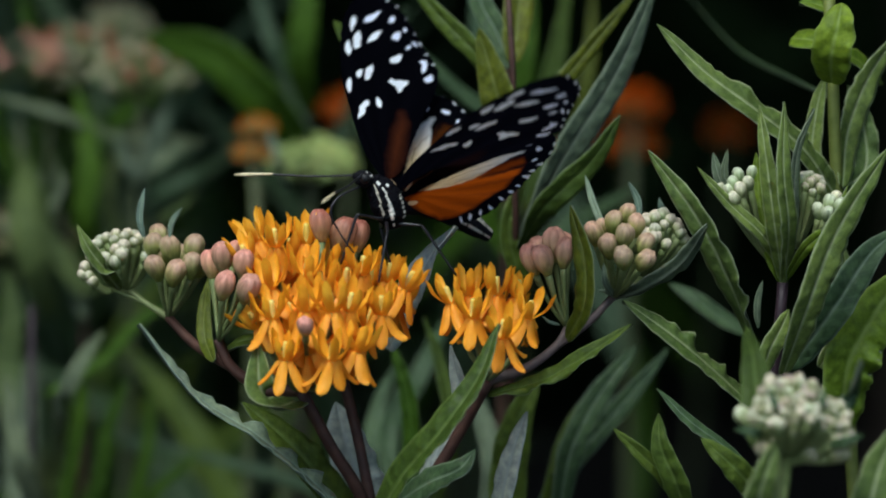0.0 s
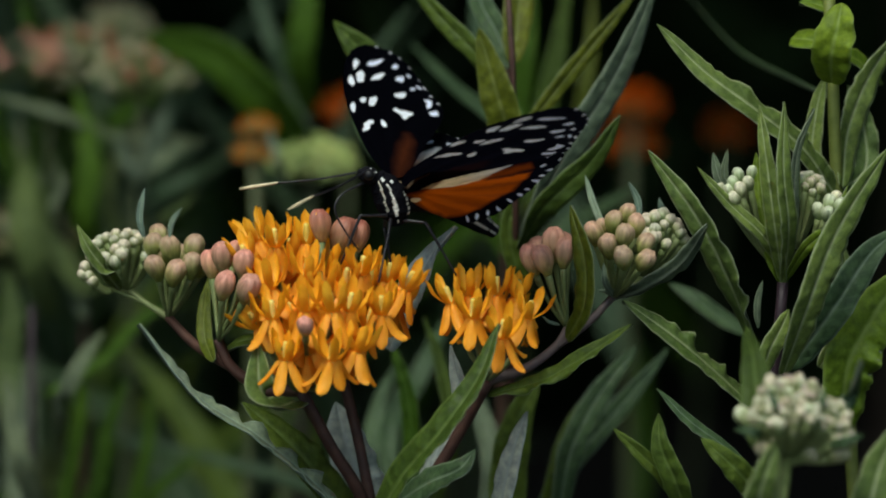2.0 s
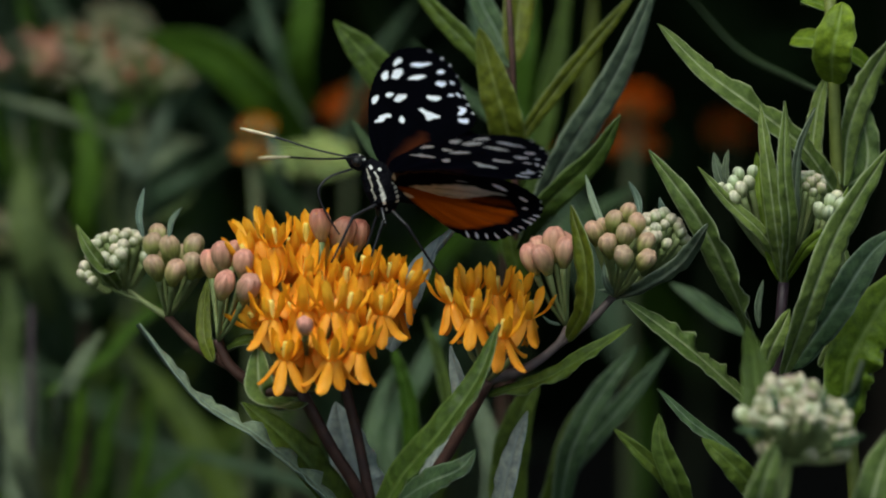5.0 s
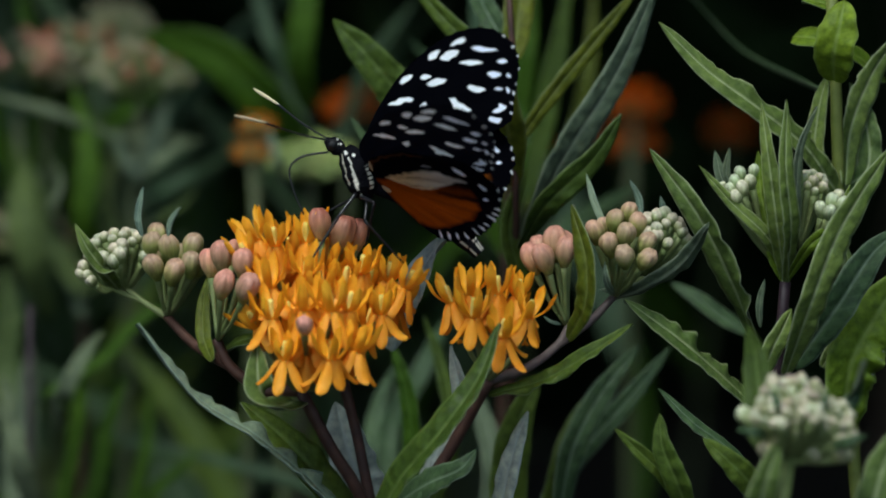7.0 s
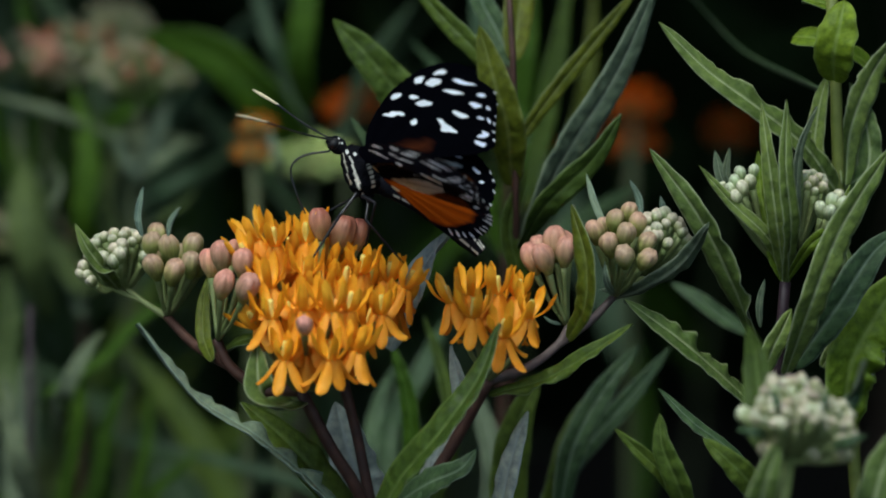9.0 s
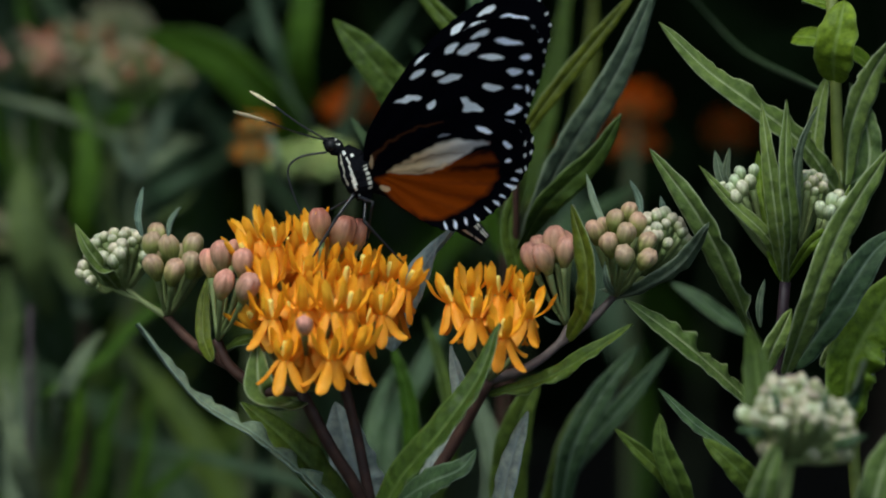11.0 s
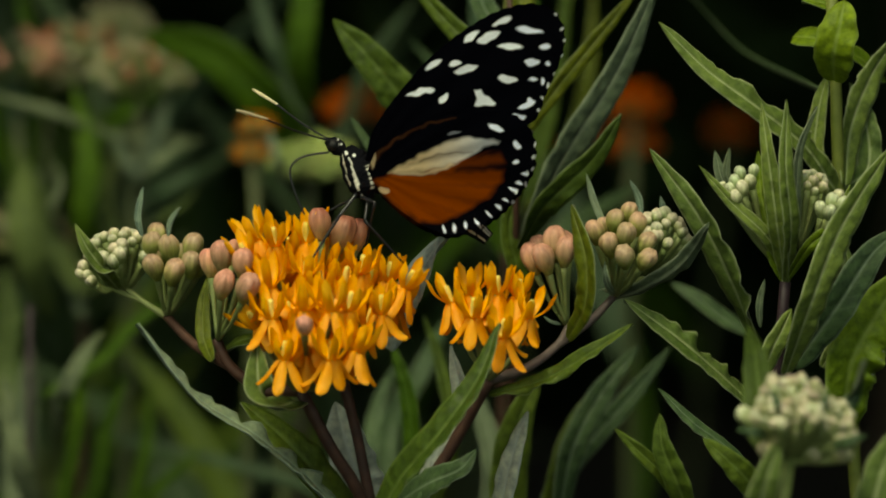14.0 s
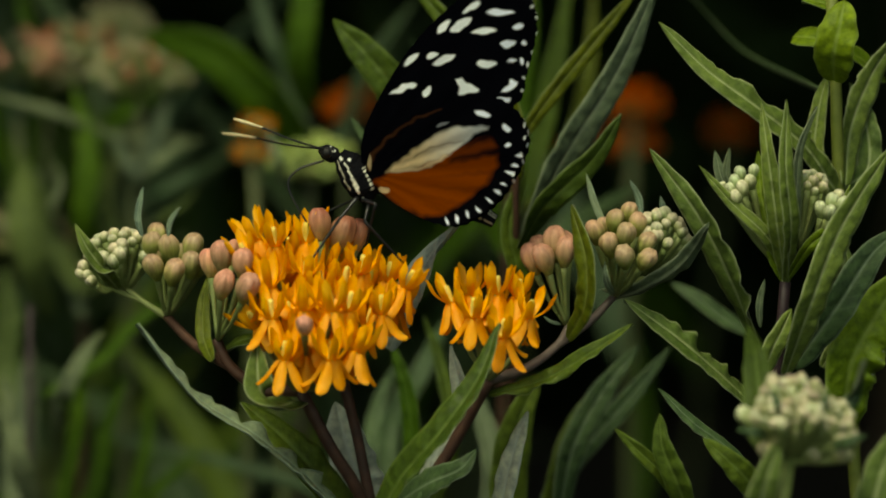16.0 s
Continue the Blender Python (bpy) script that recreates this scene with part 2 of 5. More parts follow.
def blade(points, width, normal, fold=0.18, wavy=0.0, base=0.25, blunt=0.75, n=40, seed=0, thick=0.00022, cup=0.0):
    """A lance-shaped leaf from base to tip: two skins with a rim, folded along its midrib and wavy at its edges."""
    line = bend(points, n)
    cols = (-1, -0.72, -0.4, -0.1, 0, 0.1, 0.4, 0.72, 1)
    bm = bmesh.new()
    uv = bm.loops.layers.uv.new("UVMap")
    normal = Vector(normal).normalized()
    rows = []
    rnd = random.Random(seed)
    ph, ph2 = rnd.uniform(0, 6), rnd.uniform(0, 6)
    loose = rnd.choice((-1, 1))
    length = sum((b - a).length for a, b in zip(line, line[1:]))
    for i, p in enumerate(line):
        s = i / n
        t = (line[min(i + 1, n)] - line[max(i - 1, 0)]).normalized()
        side = t.cross(normal).normalized()
        up = side.cross(t).normalized()
        f = base * (1 - s) ** 3 + (s ** 0.7) * ((1 - s) ** blunt) * 2.05
        w = max(width * 0.5 * f, width * 0.012)
        w *= 1 + 0.03 * math.sin(s * 21 + ph) + 0.025 * math.sin(s * 37 + ph2)
        top, low = [], []
        for u in cols:
            au = abs(u)
            h = fold * au * w + cup * au * au * w
            run = s * length / 0.0034
            ruffle = noise.noise(Vector((run, ph + (3.1 if u > 0 else 0), 0))) + 0.6 * noise.noise(Vector((run * 2.4, ph2 + (3.1 if u > 0 else 0), 5)))
            h += (2.1 if u * loose > 0 else 0.5) * wavy * w * au ** 1.7 * ruffle * min(1, 4 * s, 5 * (1 - s))
            q = p + side * (u * w) + up * h
            rise = 0.0002 if au < 0.05 else 0.0
            top.append((bm.verts.new(q + up * (thick * (1 - 0.7 * au ** 4) - rise)), u, s))
            low.append((bm.verts.new(q - up * (thick * (1 - 0.7 * au ** 4) + rise * 2.5)), u, s))
        rows.append((top, low))

    def face(quad, mat):
        f = bm.faces.new([q[0] for q in quad])
        f.material_index = mat
        for lp, q in zip(f.loops, quad):
            lp[uv].uv = (q[1], q[2])

    for (t0, l0), (t1, l1) in zip(rows, rows[1:]):
        for j in range(len(cols) - 1):
            face((t0[j], t0[j + 1], t1[j + 1], t1[j]), 0)
            face((l0[j + 1], l0[j], l1[j], l1[j + 1]), 1)
        face((l0[0], t0[0], t1[0], l1[0]), 1)
        face((t0[-1], l0[-1], l1[-1], t1[-1]), 1)
    bm.normal_update()
    return bm


def turned(axis, spin=0.0):
    """A turn that brings +z onto the axis."""
    return Vector(axis).to_track_quat("Z", "Y").to_matrix().to_4x4() @ Matrix.Rotation(spin, 4, "Z")


# ---- pieces of the milkweed ----
def floret_meshes(seed, petal_mat=None, hood_mat=None):
    """An open flower along +z: five petals bent back, and a crown of five upright hoods round a column."""
    rnd = random.Random(seed)
    petals, hoods = [], []
    for k in range(5):
        bm = bmesh.new()
        a0 = 2 * math.pi * k / 5 + rnd.uniform(-0.12, 0.12)
        long = 0.0065 * rnd.uniform(0.85, 1.12)
        flare = rnd.uniform(0.1, 1.1)
        curl = rnd.uniform(0.0, 1.4)
        roll = rnd.uniform(-0.25, 0.25)
        rows = []
        out, drop = 0.0006, 0.0006
        n = 10
        for i in range(n + 1):
            s = i / n
            ang = -0.1 - (1.42 - 0.5 * flare) * min(1, s * 3.4) + curl * max(0, s - 0.6) * 1.5
            if i:
                out += math.cos(ang) * long / n
                drop += math.sin(ang) * long / n
            w = 0.00108 * (0.3 + 0.72 * math.sin(math.pi * min(1, 0.06 + s * 0.68)))
            if s > 0.78:
                w *= math.sqrt(max(0.02, 1 - ((s - 0.78) / 0.228) ** 2))
            row = []
            for u in (-1, -0.55, 0, 0.55, 1):
                lift = 0.0006 * u * u * (1 - 0.4 * s) + roll * u * w
                row.append(Vector((out + math.sin(ang) * lift, u * w, drop - math.cos(ang) * lift)))
            rows.append((row, ang))
        rot = Matrix.Rotation(a0, 3, "Z")
        for off, flip in ((0.0, False), (0.0002, True)):
            vs = [[bm.verts.new(rot @ (q + Vector((math.sin(g) * off, 0, -math.cos(g) * off)))) for q in r] for r, g in rows]
            for a, b in zip(vs, vs[1:]):
                for j in range(4):
                    q = (a[j], a[j + 1], b[j + 1], b[j])
                    bm.faces.new(q[::-1] if flip else q)
        petals.append(finish(bm, "petal", petal_mat or PETAL))
    for k in range(5):
        bm = bmesh.new()
        a0 = 2 * math.pi * (k + 0.5) / 5 + rnd.uniform(-0.14, 0.14)
        tall = 0.0053 * rnd.uniform(0.82, 1.12)
        lean = rnd.uniform(0.3, 0.6)
        twist = rnd.uniform(-0.2, 0.2)
        n = 10
        rows = []
        for i in range(n + 1):
            s = i / n
            z = 0.0004 + tall * s
            r = 0.0010 + tall * lean * math.sin(s * 1.5) + 0.0004 * math.sin(math.pi * min(1, s * 1.3))
            w = 0.00082 * (0.58 + 0.42 * math.sin(math.pi * min(0.62, 0.08 + s * 0.75)))
            if s > 0.76:
                w *= max(0.08, 1 - ((s - 0.76) / 0.242) ** 2.2) ** 0.5
            rows.append([(r - 0.8 * w * u * u * (1 - 0.45 * s) + twist * u * w, u * w, z - 0.0003 * u * u) for u in (-1, -0.68, -0.34, 0, 0.34, 0.68, 1)])
        rot = Matrix.Rotation(a0, 3, "Z")
        for off, flip in ((0.0, True), (0.00022, False)):
            vs = [[bm.verts.new(rot @ Vector((x - off, y, z))) for x, y, z in row] for row in rows]
            for a, b in zip(vs, vs[1:]):
                for j in range(6):
                    q = (a[j], a[j + 1], b[j + 1], b[j])
                    bm.faces.new(q if flip else q[::-1])
        hoods.append(finish(bm, "hood", hood_mat or HOOD))
    bm = tube([(0, 0, -0.0010), (0, 0, 0.0002), (0, 0, 0.0018), (0, 0, 0.0030), (0, 0, 0.0036)], (0.001, 0.0008, 0.0006, 0.0006, 0.0004), 10, 10)
    return finish(bm, "column", COLUMN), petals, hoods


def bud_mesh(mat, long, wide, lobes=5, seed=0):
    """A plump bud along +z from its foot, with five seams."""
    bm = bmesh.new()
    rnd = random.Random(seed)
    n, sides = 10, 30
    vs = []
    skew = rnd.uniform(-0.1, 0.1)
    for i in range(n + 1):
        s = i / n
        prof = 0.36 + 0.64 * math.sin(math.pi / 2 * min(1.0, s / 0.6)) ** 1.2 if s < 0.6 else 1.0 - 0.6 * ((s - 0.6) / 0.4) ** 2.8
        ring = []
        for j in range(sides):
            a = 2 * math.pi * j / sides
            r = wide * 0.5 * prof * (1 - (0.13 + 0.16 * s ** 3) * (1 - abs(math.sin(lobes * a / 2)) ** 0.8) * min(1, 0.2 + 1.5 * s))
            ring.append(bm.verts.new((math.cos(a) * r + skew * long * s * s, math.sin(a) * r, long * s)))
        vs.append(ring)
    for a, b in zip(vs, vs[1:]):
        for j in range(sides):
            bm.faces.new((a[j], a[(j + 1) % sides], b[(j + 1) % sides], b[j]))
    bm.faces.new(vs[0][::-1])
    pit = bm.verts.new((skew * long, 0, long * 0.93))
    for j in range(sides):
        bm.faces.new((vs[-1][j], vs[-1][(j + 1) % sides], pit))
    return finish(bm, "bud", mat)


FLORETS = [floret_meshes(k) for k in range(9)]
AMBER_FLORETS = [floret_meshes(30 + k, PETAL_AMBER, PETAL_AMBER) for k in range(2)]
RED_FLORETS = [floret_meshes(20 + k, PETAL_RED, PETAL_RED) for k in range(2)]


def floret(parent, m, meshes):
    column, petals, hoods = meshes
    fl = part("floret", column, parent, m=m)
    for me in petals:
        part("petal", me, fl)
    for me in hoods:
        part("hood", me, fl)
    return fl



BUDS = {
    "pink": [bud_mesh(BUD_PINK, 0.0056, 0.0039, seed=k) for k in range(3)],
    "brown": [bud_mesh(BUD_BROWN, 0.0056, 0.0039, seed=k) for k in range(3)],
    "tan": [bud_mesh(BUD_TAN, 0.0047, 0.0035, seed=k) for k in range(3)],
    "green": [bud_mesh(BUD_GREEN, 0.0032, 0.0026, seed=k) for k in range(3)],
    "dusk": [bud_mesh(BUD_DUSK, 0.0030, 0.0025, seed=k) for k in range(3)],
    "mauve": [bud_mesh(BUD_MAUVE, 0.0030, 0.0025, seed=k) for k in range(3)],
    "cream": [bud_mesh(BUD_CREAM, 0.0034, 0.0024, seed=k) for k in range(3)],
    "lime": [bud_mesh(BUD_LIME, 0.0034, 0.0026, seed=k) for k in range(3)],
    "rust": [bud_mesh(BUD_RUST, 0.0056, 0.0036, seed=k) for k in range(3)],
    "moss": [bud_mesh(BUD_DUSK, 0.0050, 0.0037, seed=k) for k in range(3)],
}
RND = random.Random(11)


class Plant:
    """A milkweed plant: an Empty on the ground that carries its stems, leaves, flowers and buds."""

    def __init__(self, x, y, label, name="milkweed_plant", group="milkweed plants in the bed"):
        self.base = Vector((x, y, 0))
        self.ob = thing(name, self.base, label, "plant", group)
        self.k = 0

    def at(self, p):
        return Vector(p) - self.base

    def stem(self, points, radii, mat=STEM_BROWN, n=16, name="stem", knobs=0.05):
        pts = [self.at(spot(*p) if not isinstance(p, Vector) else p) for p in points]
        return part(name, finish(tube(pts, [r * 1e-4 for r in radii], n, 9, knobs), name, mat), self.ob)

    def leaf(self, points, width, normal, mat=LEAF, under=UNDER, label="", **kw):
        """points from the base of the leaf to its tip."""
        self.k += 1
        pts = [self.at(spot(*p) if not isinstance(p, Vector) else p) for p in points]
        bm = blade(pts, width * 1e-4, facing(normal), seed=self.k + int(points[0][0] * 7) % 1000, **kw)
        return part("leaf", finish(bm, "leaf", (mat, under)), self.ob, label)

    def flower(self, foot, x, y, d, lean=0.0, tilt=0.25, size=1.0):
        """An open floret on its stalk from foot; it leans sideways and towards the lens."""
        foot, p = spot(*foot), spot(x, y, d)
        axis = facing((lean + RND.uniform(-0.07, 0.07), 1.0, tilt + RND.uniform(-0.08, 0.08)))
        m = Matrix.Translation(self.at(p)) @ turned(axis, RND.uniform(0, 6.3)) @ Matrix.Scale(size, 4)
        floret(self.ob, m, FLORETS[RND.randrange(len(FLORETS))])
        a = self.at(foot)
        b = self.at(p) - axis * 0.0006
        c = a.lerp(b, 0.55) - UP * 0.002
        part("pedicel", finish(tube([a, c, b], (0.0005, 0.0005, 0.0007), 8, 6), "pedicel", STEM_PALE), self.ob)

    def bud(self, foot, x, y, d, kind, size=1.0, lift=0.5, stalk=STEM_PALE):
        foot, p = spot(*foot), spot(x, y, d)
        axis = ((p - foot).normalized() + UP * lift + facing((RND.uniform(-1, 1), 0.2, RND.uniform(-0.3, 1))) * 0.2).normalized()
        me = BUDS[kind][RND.randrange(3)]
        long = 0.0052 if kind != "green" else 0.003
        low = self.at(p) - axis * (long * size * 0.5)
        m = Matrix.Translation(low) @ turned(axis, RND.uniform(0, 6.3)) @ Matrix.Scale(size, 4)
        part("bud", me, self.ob, m=m)
        a = self.at(foot)
        part("pedicel", finish(tube([a, a.lerp(low, 0.5) - UP * 0.0008, low + axis * 0.0003], (0.00045, 0.0004, 0.00075), 6, 6), "pedicel", stalk), self.ob)


def dome_buds(plant, foot, x, y, d, rx, ry, count, kind, size=1.0, seed=1, depth=None, jitter=0.25):
    """Many buds of one or more kinds on a rounded head about (x, y), spread evenly."""
    rnd = random.Random(seed)
    for i in range(count):
        z = 1 - (i + 0.5) / count * 1.15
        r = math.sqrt(max(0, 1 - z * z))
        a = i * 2.39996 + rnd.uniform(-jitter, jitter)
        plant.bud(foot, x + rx * r * math.cos(a), y - ry * z, d + (depth or rx * 0.01) * r * math.sin(a), kind if isinstance(kind, str) else rnd.choice(kind), size * rnd.uniform(0.8, 1.2))


# ---- ground and distance ----
def ground():
    bm = bmesh.new()
    bmesh.ops.create_grid(bm, x_segments=120, y_segments=120, size=1.0)
    for v in bm.verts:
        r = max(abs(v.co.x), abs(v.co.y))
        v.co *= 1 + 300 * r ** 6
        flat = Vector((v.co.x, v.co.y, 0))
        v.co.z = 0.02 * noise.noise(flat * 6) + 0.012 * noise.noise(flat * 23) if r < 0.9 else 0.0
        v.co.x *= 4
        v.co.y *= 4
    tagged(new("ground", finish(bm, "ground", SOIL)), "dark bare garden soil", "ground", kind="structure")


def scatter(verts, faces, c, s, rnd):
    """One small folded leaf at c."""
    q = Euler((rnd.uniform(-0.8, 0.8), rnd.uniform(-0.8, 0.8), rnd.uniform(0, 6.3))).to_matrix()
    k = len(verts)
    for p in ((-s, 0, 0), (-s * 0.2, -s * 0.36, 0.006), (s, 0, -0.01), (-s * 0.2, s * 0.36, 0.006)):
        verts.append(c + q @ Vector(p))
    faces.append((k, k + 1, k + 2))
    faces.append((k, k + 2, k + 3))


def hedge():
    """An added near-black hedge that closes the back and the sides of the bed, in place of deep shade."""
    rnd = random.Random(5)
    verts, faces = [], []
    for i in range(34000):
        a = rnd.uniform(-0.35, math.pi + 0.35)
        z = rnd.uniform(0.0, 1.0) * 2.15
        wide = 0.28 + 0.12 * noise.noise(Vector((math.cos(a) * 5, math.sin(a) * 5, z * 2)))
        r = 2.75 + wide * (1 if i % 2 else -1) * math.sqrt(max(0.05, 1 - (z / 2.3) ** 4)) + rnd.uniform(-0.12, 0.12)
        scatter(verts, faces, Vector((math.cos(a) * r * 1.2, 0.3 + math.sin(a) * r, z + 0.1 * noise.noise(Vector((a * 4, 0, 0))))), rnd.uniform(0.045, 0.085), rnd)
    n = 90
    k = len(verts)
    prof = ((2.6, 0.0), (2.58, 1.0), (2.66, 1.9), (2.75, 2.05), (2.84, 1.9), (2.92, 1.0), (2.9, 0.0))
    for i in range(n + 1):
        a = -0.36 + (math.pi + 0.72) * i / n
        for r, z in prof:
            verts.append(Vector((math.cos(a) * r * 1.2, 0.3 + math.sin(a) * r, z)))
    for i in range(n):
        for j in range(len(prof) - 1):
            a, b = k + i * len(prof) + j, k + (i + 1) * len(prof) + j
            faces.append((a, a + 1, b + 1, b))
    me = bpy.data.meshes.new("hedge")
    me.from_pydata(verts, [], faces)
    me.materials.append(SHADE_LEAF)
    tagged(new("backdrop", me), "added leafy hedge behind the flower bed, near-black in place of deep shade", "hedge", kind="structure")


def shade_tree(x, y, lean, seed):
    """A low unseen tree, added to shade the back of the bed: a forked trunk and an uneven crown of small leaves."""
    rnd = random.Random(seed)
    t = thing("unseen_tree", Vector((x, y, 0)), "low unseen tree with a dense near-black crown, added to shade the bed", "tree", "trees over the bed")
    fork = Vector((lean * 0.2, -0.1, 0.95))
    part("trunk", finish(tube([Vector((0, 0, -0.05)), Vector((0.02, 0, 0.5)), fork], (0.075, 0.055, 0.045), 14, 12, 0.1), "trunk", BARK), t)
    tips = []
    for i in range(6):
        a = i * 1.05 + rnd.uniform(-0.3, 0.3)
        tip = fork + Vector((math.cos(a) * 0.85, -0.35 + math.sin(a) * 0.75, 0.55 + rnd.uniform(-0.15, 0.35)))
        tips.append(tip)
        mid = fork.lerp(tip, 0.5) + Vector((0, 0, 0.12))
        part("limb", finish(tube([fork, mid, tip], (0.034, 0.022, 0.008), 12, 8, 0.1), "limb", BARK), t)
    verts, faces = [], []
    clumps = [q + Vector((rnd.gauss(0, 0.2), rnd.gauss(0, 0.2), rnd.gauss(0, 0.1))) for q in tips for _ in range(7)]
    clumps += [fork + Vector((rnd.uniform(-0.9, 0.9), -0.4 + rnd.uniform(-0.75, 0.75), 0.5 + rnd.uniform(0.0, 0.4))) for _ in range(30)]
    for c in clumps:
        for _ in range(190):
            v = Vector((rnd.gauss(0, 1), rnd.gauss(0, 1), rnd.gauss(0, 0.6))) * 0.13
            scatter(verts, faces, c + v, rnd.uniform(0.035, 0.065), rnd)
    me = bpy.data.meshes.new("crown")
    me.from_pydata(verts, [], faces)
    me.materials.append(SHADE_LEAF)
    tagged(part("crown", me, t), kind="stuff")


BARK = plain_material("tree_bark", (0.035, 0.026, 0.018), (0.09, 0.07, 0.05), 40, 0.85, 0.8, 0.2, 0, 160)
# near-black leaves: the deep shade of the gaps is put into this colour
SHADE_LEAF = plain_material("shade_dark_leaf", (0.007, 0.016, 0.005), (0.015, 0.03, 0.009), 3, 0.75, 0.2, 0.08)
ground()
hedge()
# unseen trees, added only to keep light off the back of the bed
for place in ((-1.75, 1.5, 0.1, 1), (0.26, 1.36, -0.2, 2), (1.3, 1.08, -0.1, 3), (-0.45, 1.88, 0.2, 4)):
    shade_tree(*place)


# ---- the flowering plant that the butterfly feeds on ----
hero = Plant(0.0, 0.03, "milkweed in bloom with orange flower heads and pink buds", "flowering_milkweed")
ROOT = Vector((0.0, 0.03, 0.0))
FORK = Vector((0.002, 0.035, 0.46))
LOW = (700, 1100, 1.5)
hero.stem([ROOT, FORK, LOW], (45, 40, 30), STEM_BROWN)
A = (532, 690, 0.0)
hero.stem([LOW, (640, 882, 0.5), (585, 790, 0.2), A], (20, 13, 11, 11))
hero.stem([LOW, (652, 870, 1.2), (632, 770, 1.3), (608, 675, 1.2)], (16, 11, 10, 10))
R = (864, 672, 0.0)
hero.stem([LOW, (742, 890, 0.8), (800, 790, 0.5), (846, 705, 0.2), R], (20, 12, 11, 11, 12))
hero.stem([A, (470, 690, 0.3), (410, 650, 0.3), (385, 600, 0.3)], (12, 11, 10, 9))
hero.stem([(410, 650, 0.3), (345, 610, 1.2), (298, 562, 2.0)], (10, 9, 8))
hero.stem([R, (925, 655, 0.2), (985, 612, 0.5), (1005, 578, 0.6)], (11, 9, 8, 7), STEM_MAUVE)
hero.stem([(985, 612, 0.5), (1040, 572, 0.8), (1085, 525, 1.0)], (8, 7, 7), STEM_MAUVE)

# open florets of the large head: places, lean and tilt
for x, y, d, lean, tilt in ((488, 432, -0.3, -0.08, 0.25), (543, 426, 0.0, 0.02, 0.15), (441, 457, -0.2, -0.4, 0.2), (456, 424, 0.3, -0.4, 0.1),
                            (543, 486, -0.6, 0.0, 0.35), (583, 474, 0.1, 0.3, 0.2), (641, 480, -0.3, 0.05, 0.4), (688, 494, 0.3, 0.1, 0.2),
                            (716, 506, 0.0, 0.5, 0.3), (674, 552, -0.9, 0.1, 0.35), (541, 545, -1.4, -0.05, 0.4), (482, 560, -1.3, -0.1, 0.25),
                            (478, 508, -0.7, -0.15, 0.2), (588, 548, -1.6, -0.05, 0.2), (618, 546, -1.4, 0.15, 0.25), (505, 632, -1.7, 0.0, 0.3),
                            (588, 632, -2.0, -0.05, 0.45), (630, 618, -1.5, 0.38, 0.2), (460, 574, -0.3, -0.6, 0.2),
                            (516, 474, 0.4, -0.05, 0.2), (594, 515, 0.3, 0.1, 0.2), (642, 524, 0.6, 0.15, 0.2), (512, 452, 0.2, 0.0, 0.2), (610, 500, -0.2, 0.1, 0.25), (515, 560, -0.6, 0.0, 0.25), (650, 575, -0.5, 0.2, 0.2), (560, 585, -0.9, 0.0, 0.2),
                            (520, 590, -1.0, -0.05, 0.2), (545, 622, -0.9, 0.05, 0.2), (700, 540, 0.4, 0.3, 0.2), (455, 500, 0.2, -0.2, 0.2), (565, 512, -0.5, 0.05, 0.2), (655, 500, 0.8, 0.1, 0.2)):
    hero.flower((536, 688, -0.1), x, y + 8, d, lean, tilt, RND.uniform(0.96, 1.1))
# buds among them
for x, y, d, s in ((568, 402, -0.2, 1.05), (603, 420, 0.2, 1.25), (634, 420, 0.5, 1.05), (541, 580, -2.3, 0.8)):
    hero.bud((545, 640, -0.1), x, y, d, "pink" if y > 500 else "brown", s)

# open florets of the small head
for x, y, d, lean, tilt in ((799, 536, -0.3, -0.3, 0.2), (832, 523, 0.2, -0.05, 0.2), (838, 562, -0.8, -0.05, 0.3), (878, 521, 0.0, 0.02, 0.25),
                            (914, 526, 0.1, 0.2, 0.3), (889, 596, -1.3, 0.05, 0.4), (934, 562, -0.6, 0.25, 0.35), (862, 556, 0.6, 0.0, 0.2), (905, 562, 0.5, 0.1, 0.2)):
    hero.flower((866, 672, 0.0), x, y + 4, d, lean, tilt, RND.uniform(0.95, 1.08))

# half-open buds beside the large head
for x, y, d, k, s in ((395, 458, -0.2, "pink", 1.05), (431, 470, -0.5, "pink", 1.0), (397, 508, -0.7, "pink", 0.98), (437, 513, -0.9, "pink", 1.12),
                      (375, 470, 0.4, "pink", 0.95), (415, 452, 0.5, "pink", 0.9)):
    hero.bud((388, 602, 0.2), x, y, d, k, s)
for x, y, d, k, s in ((276, 472, 1.3, "tan", 1.12), (309, 482, 1.1, "tan", 1.12), (303, 440, 1.6, "tan", 1.15), (342, 438, 1.6, "tan", 1.12),
                      (341, 468, 1.2, "tan", 1.12), (270, 434, 1.8, "tan", 1.05), (325, 455, 2.1, "tan", 1.05), (288, 452, 1.9, "tan", 1.0), (360, 470, 1.4, "tan", 1.0), (282, 418, 2.2, "tan", 1.05)):
    hero.bud((298, 562, 2.0), x, y, d, k, s)
dome_buds(hero, (226, 512, 2.2), 215, 462, 2.2, 54, 44, 38, "green", 0.84, 3, jitter=0.5)
for x, y in ((152, 476), (158, 492), (150, 488), (166, 500)):
    hero.bud((200, 515, 2.2), x, y, 2.0, "green", 0.85)
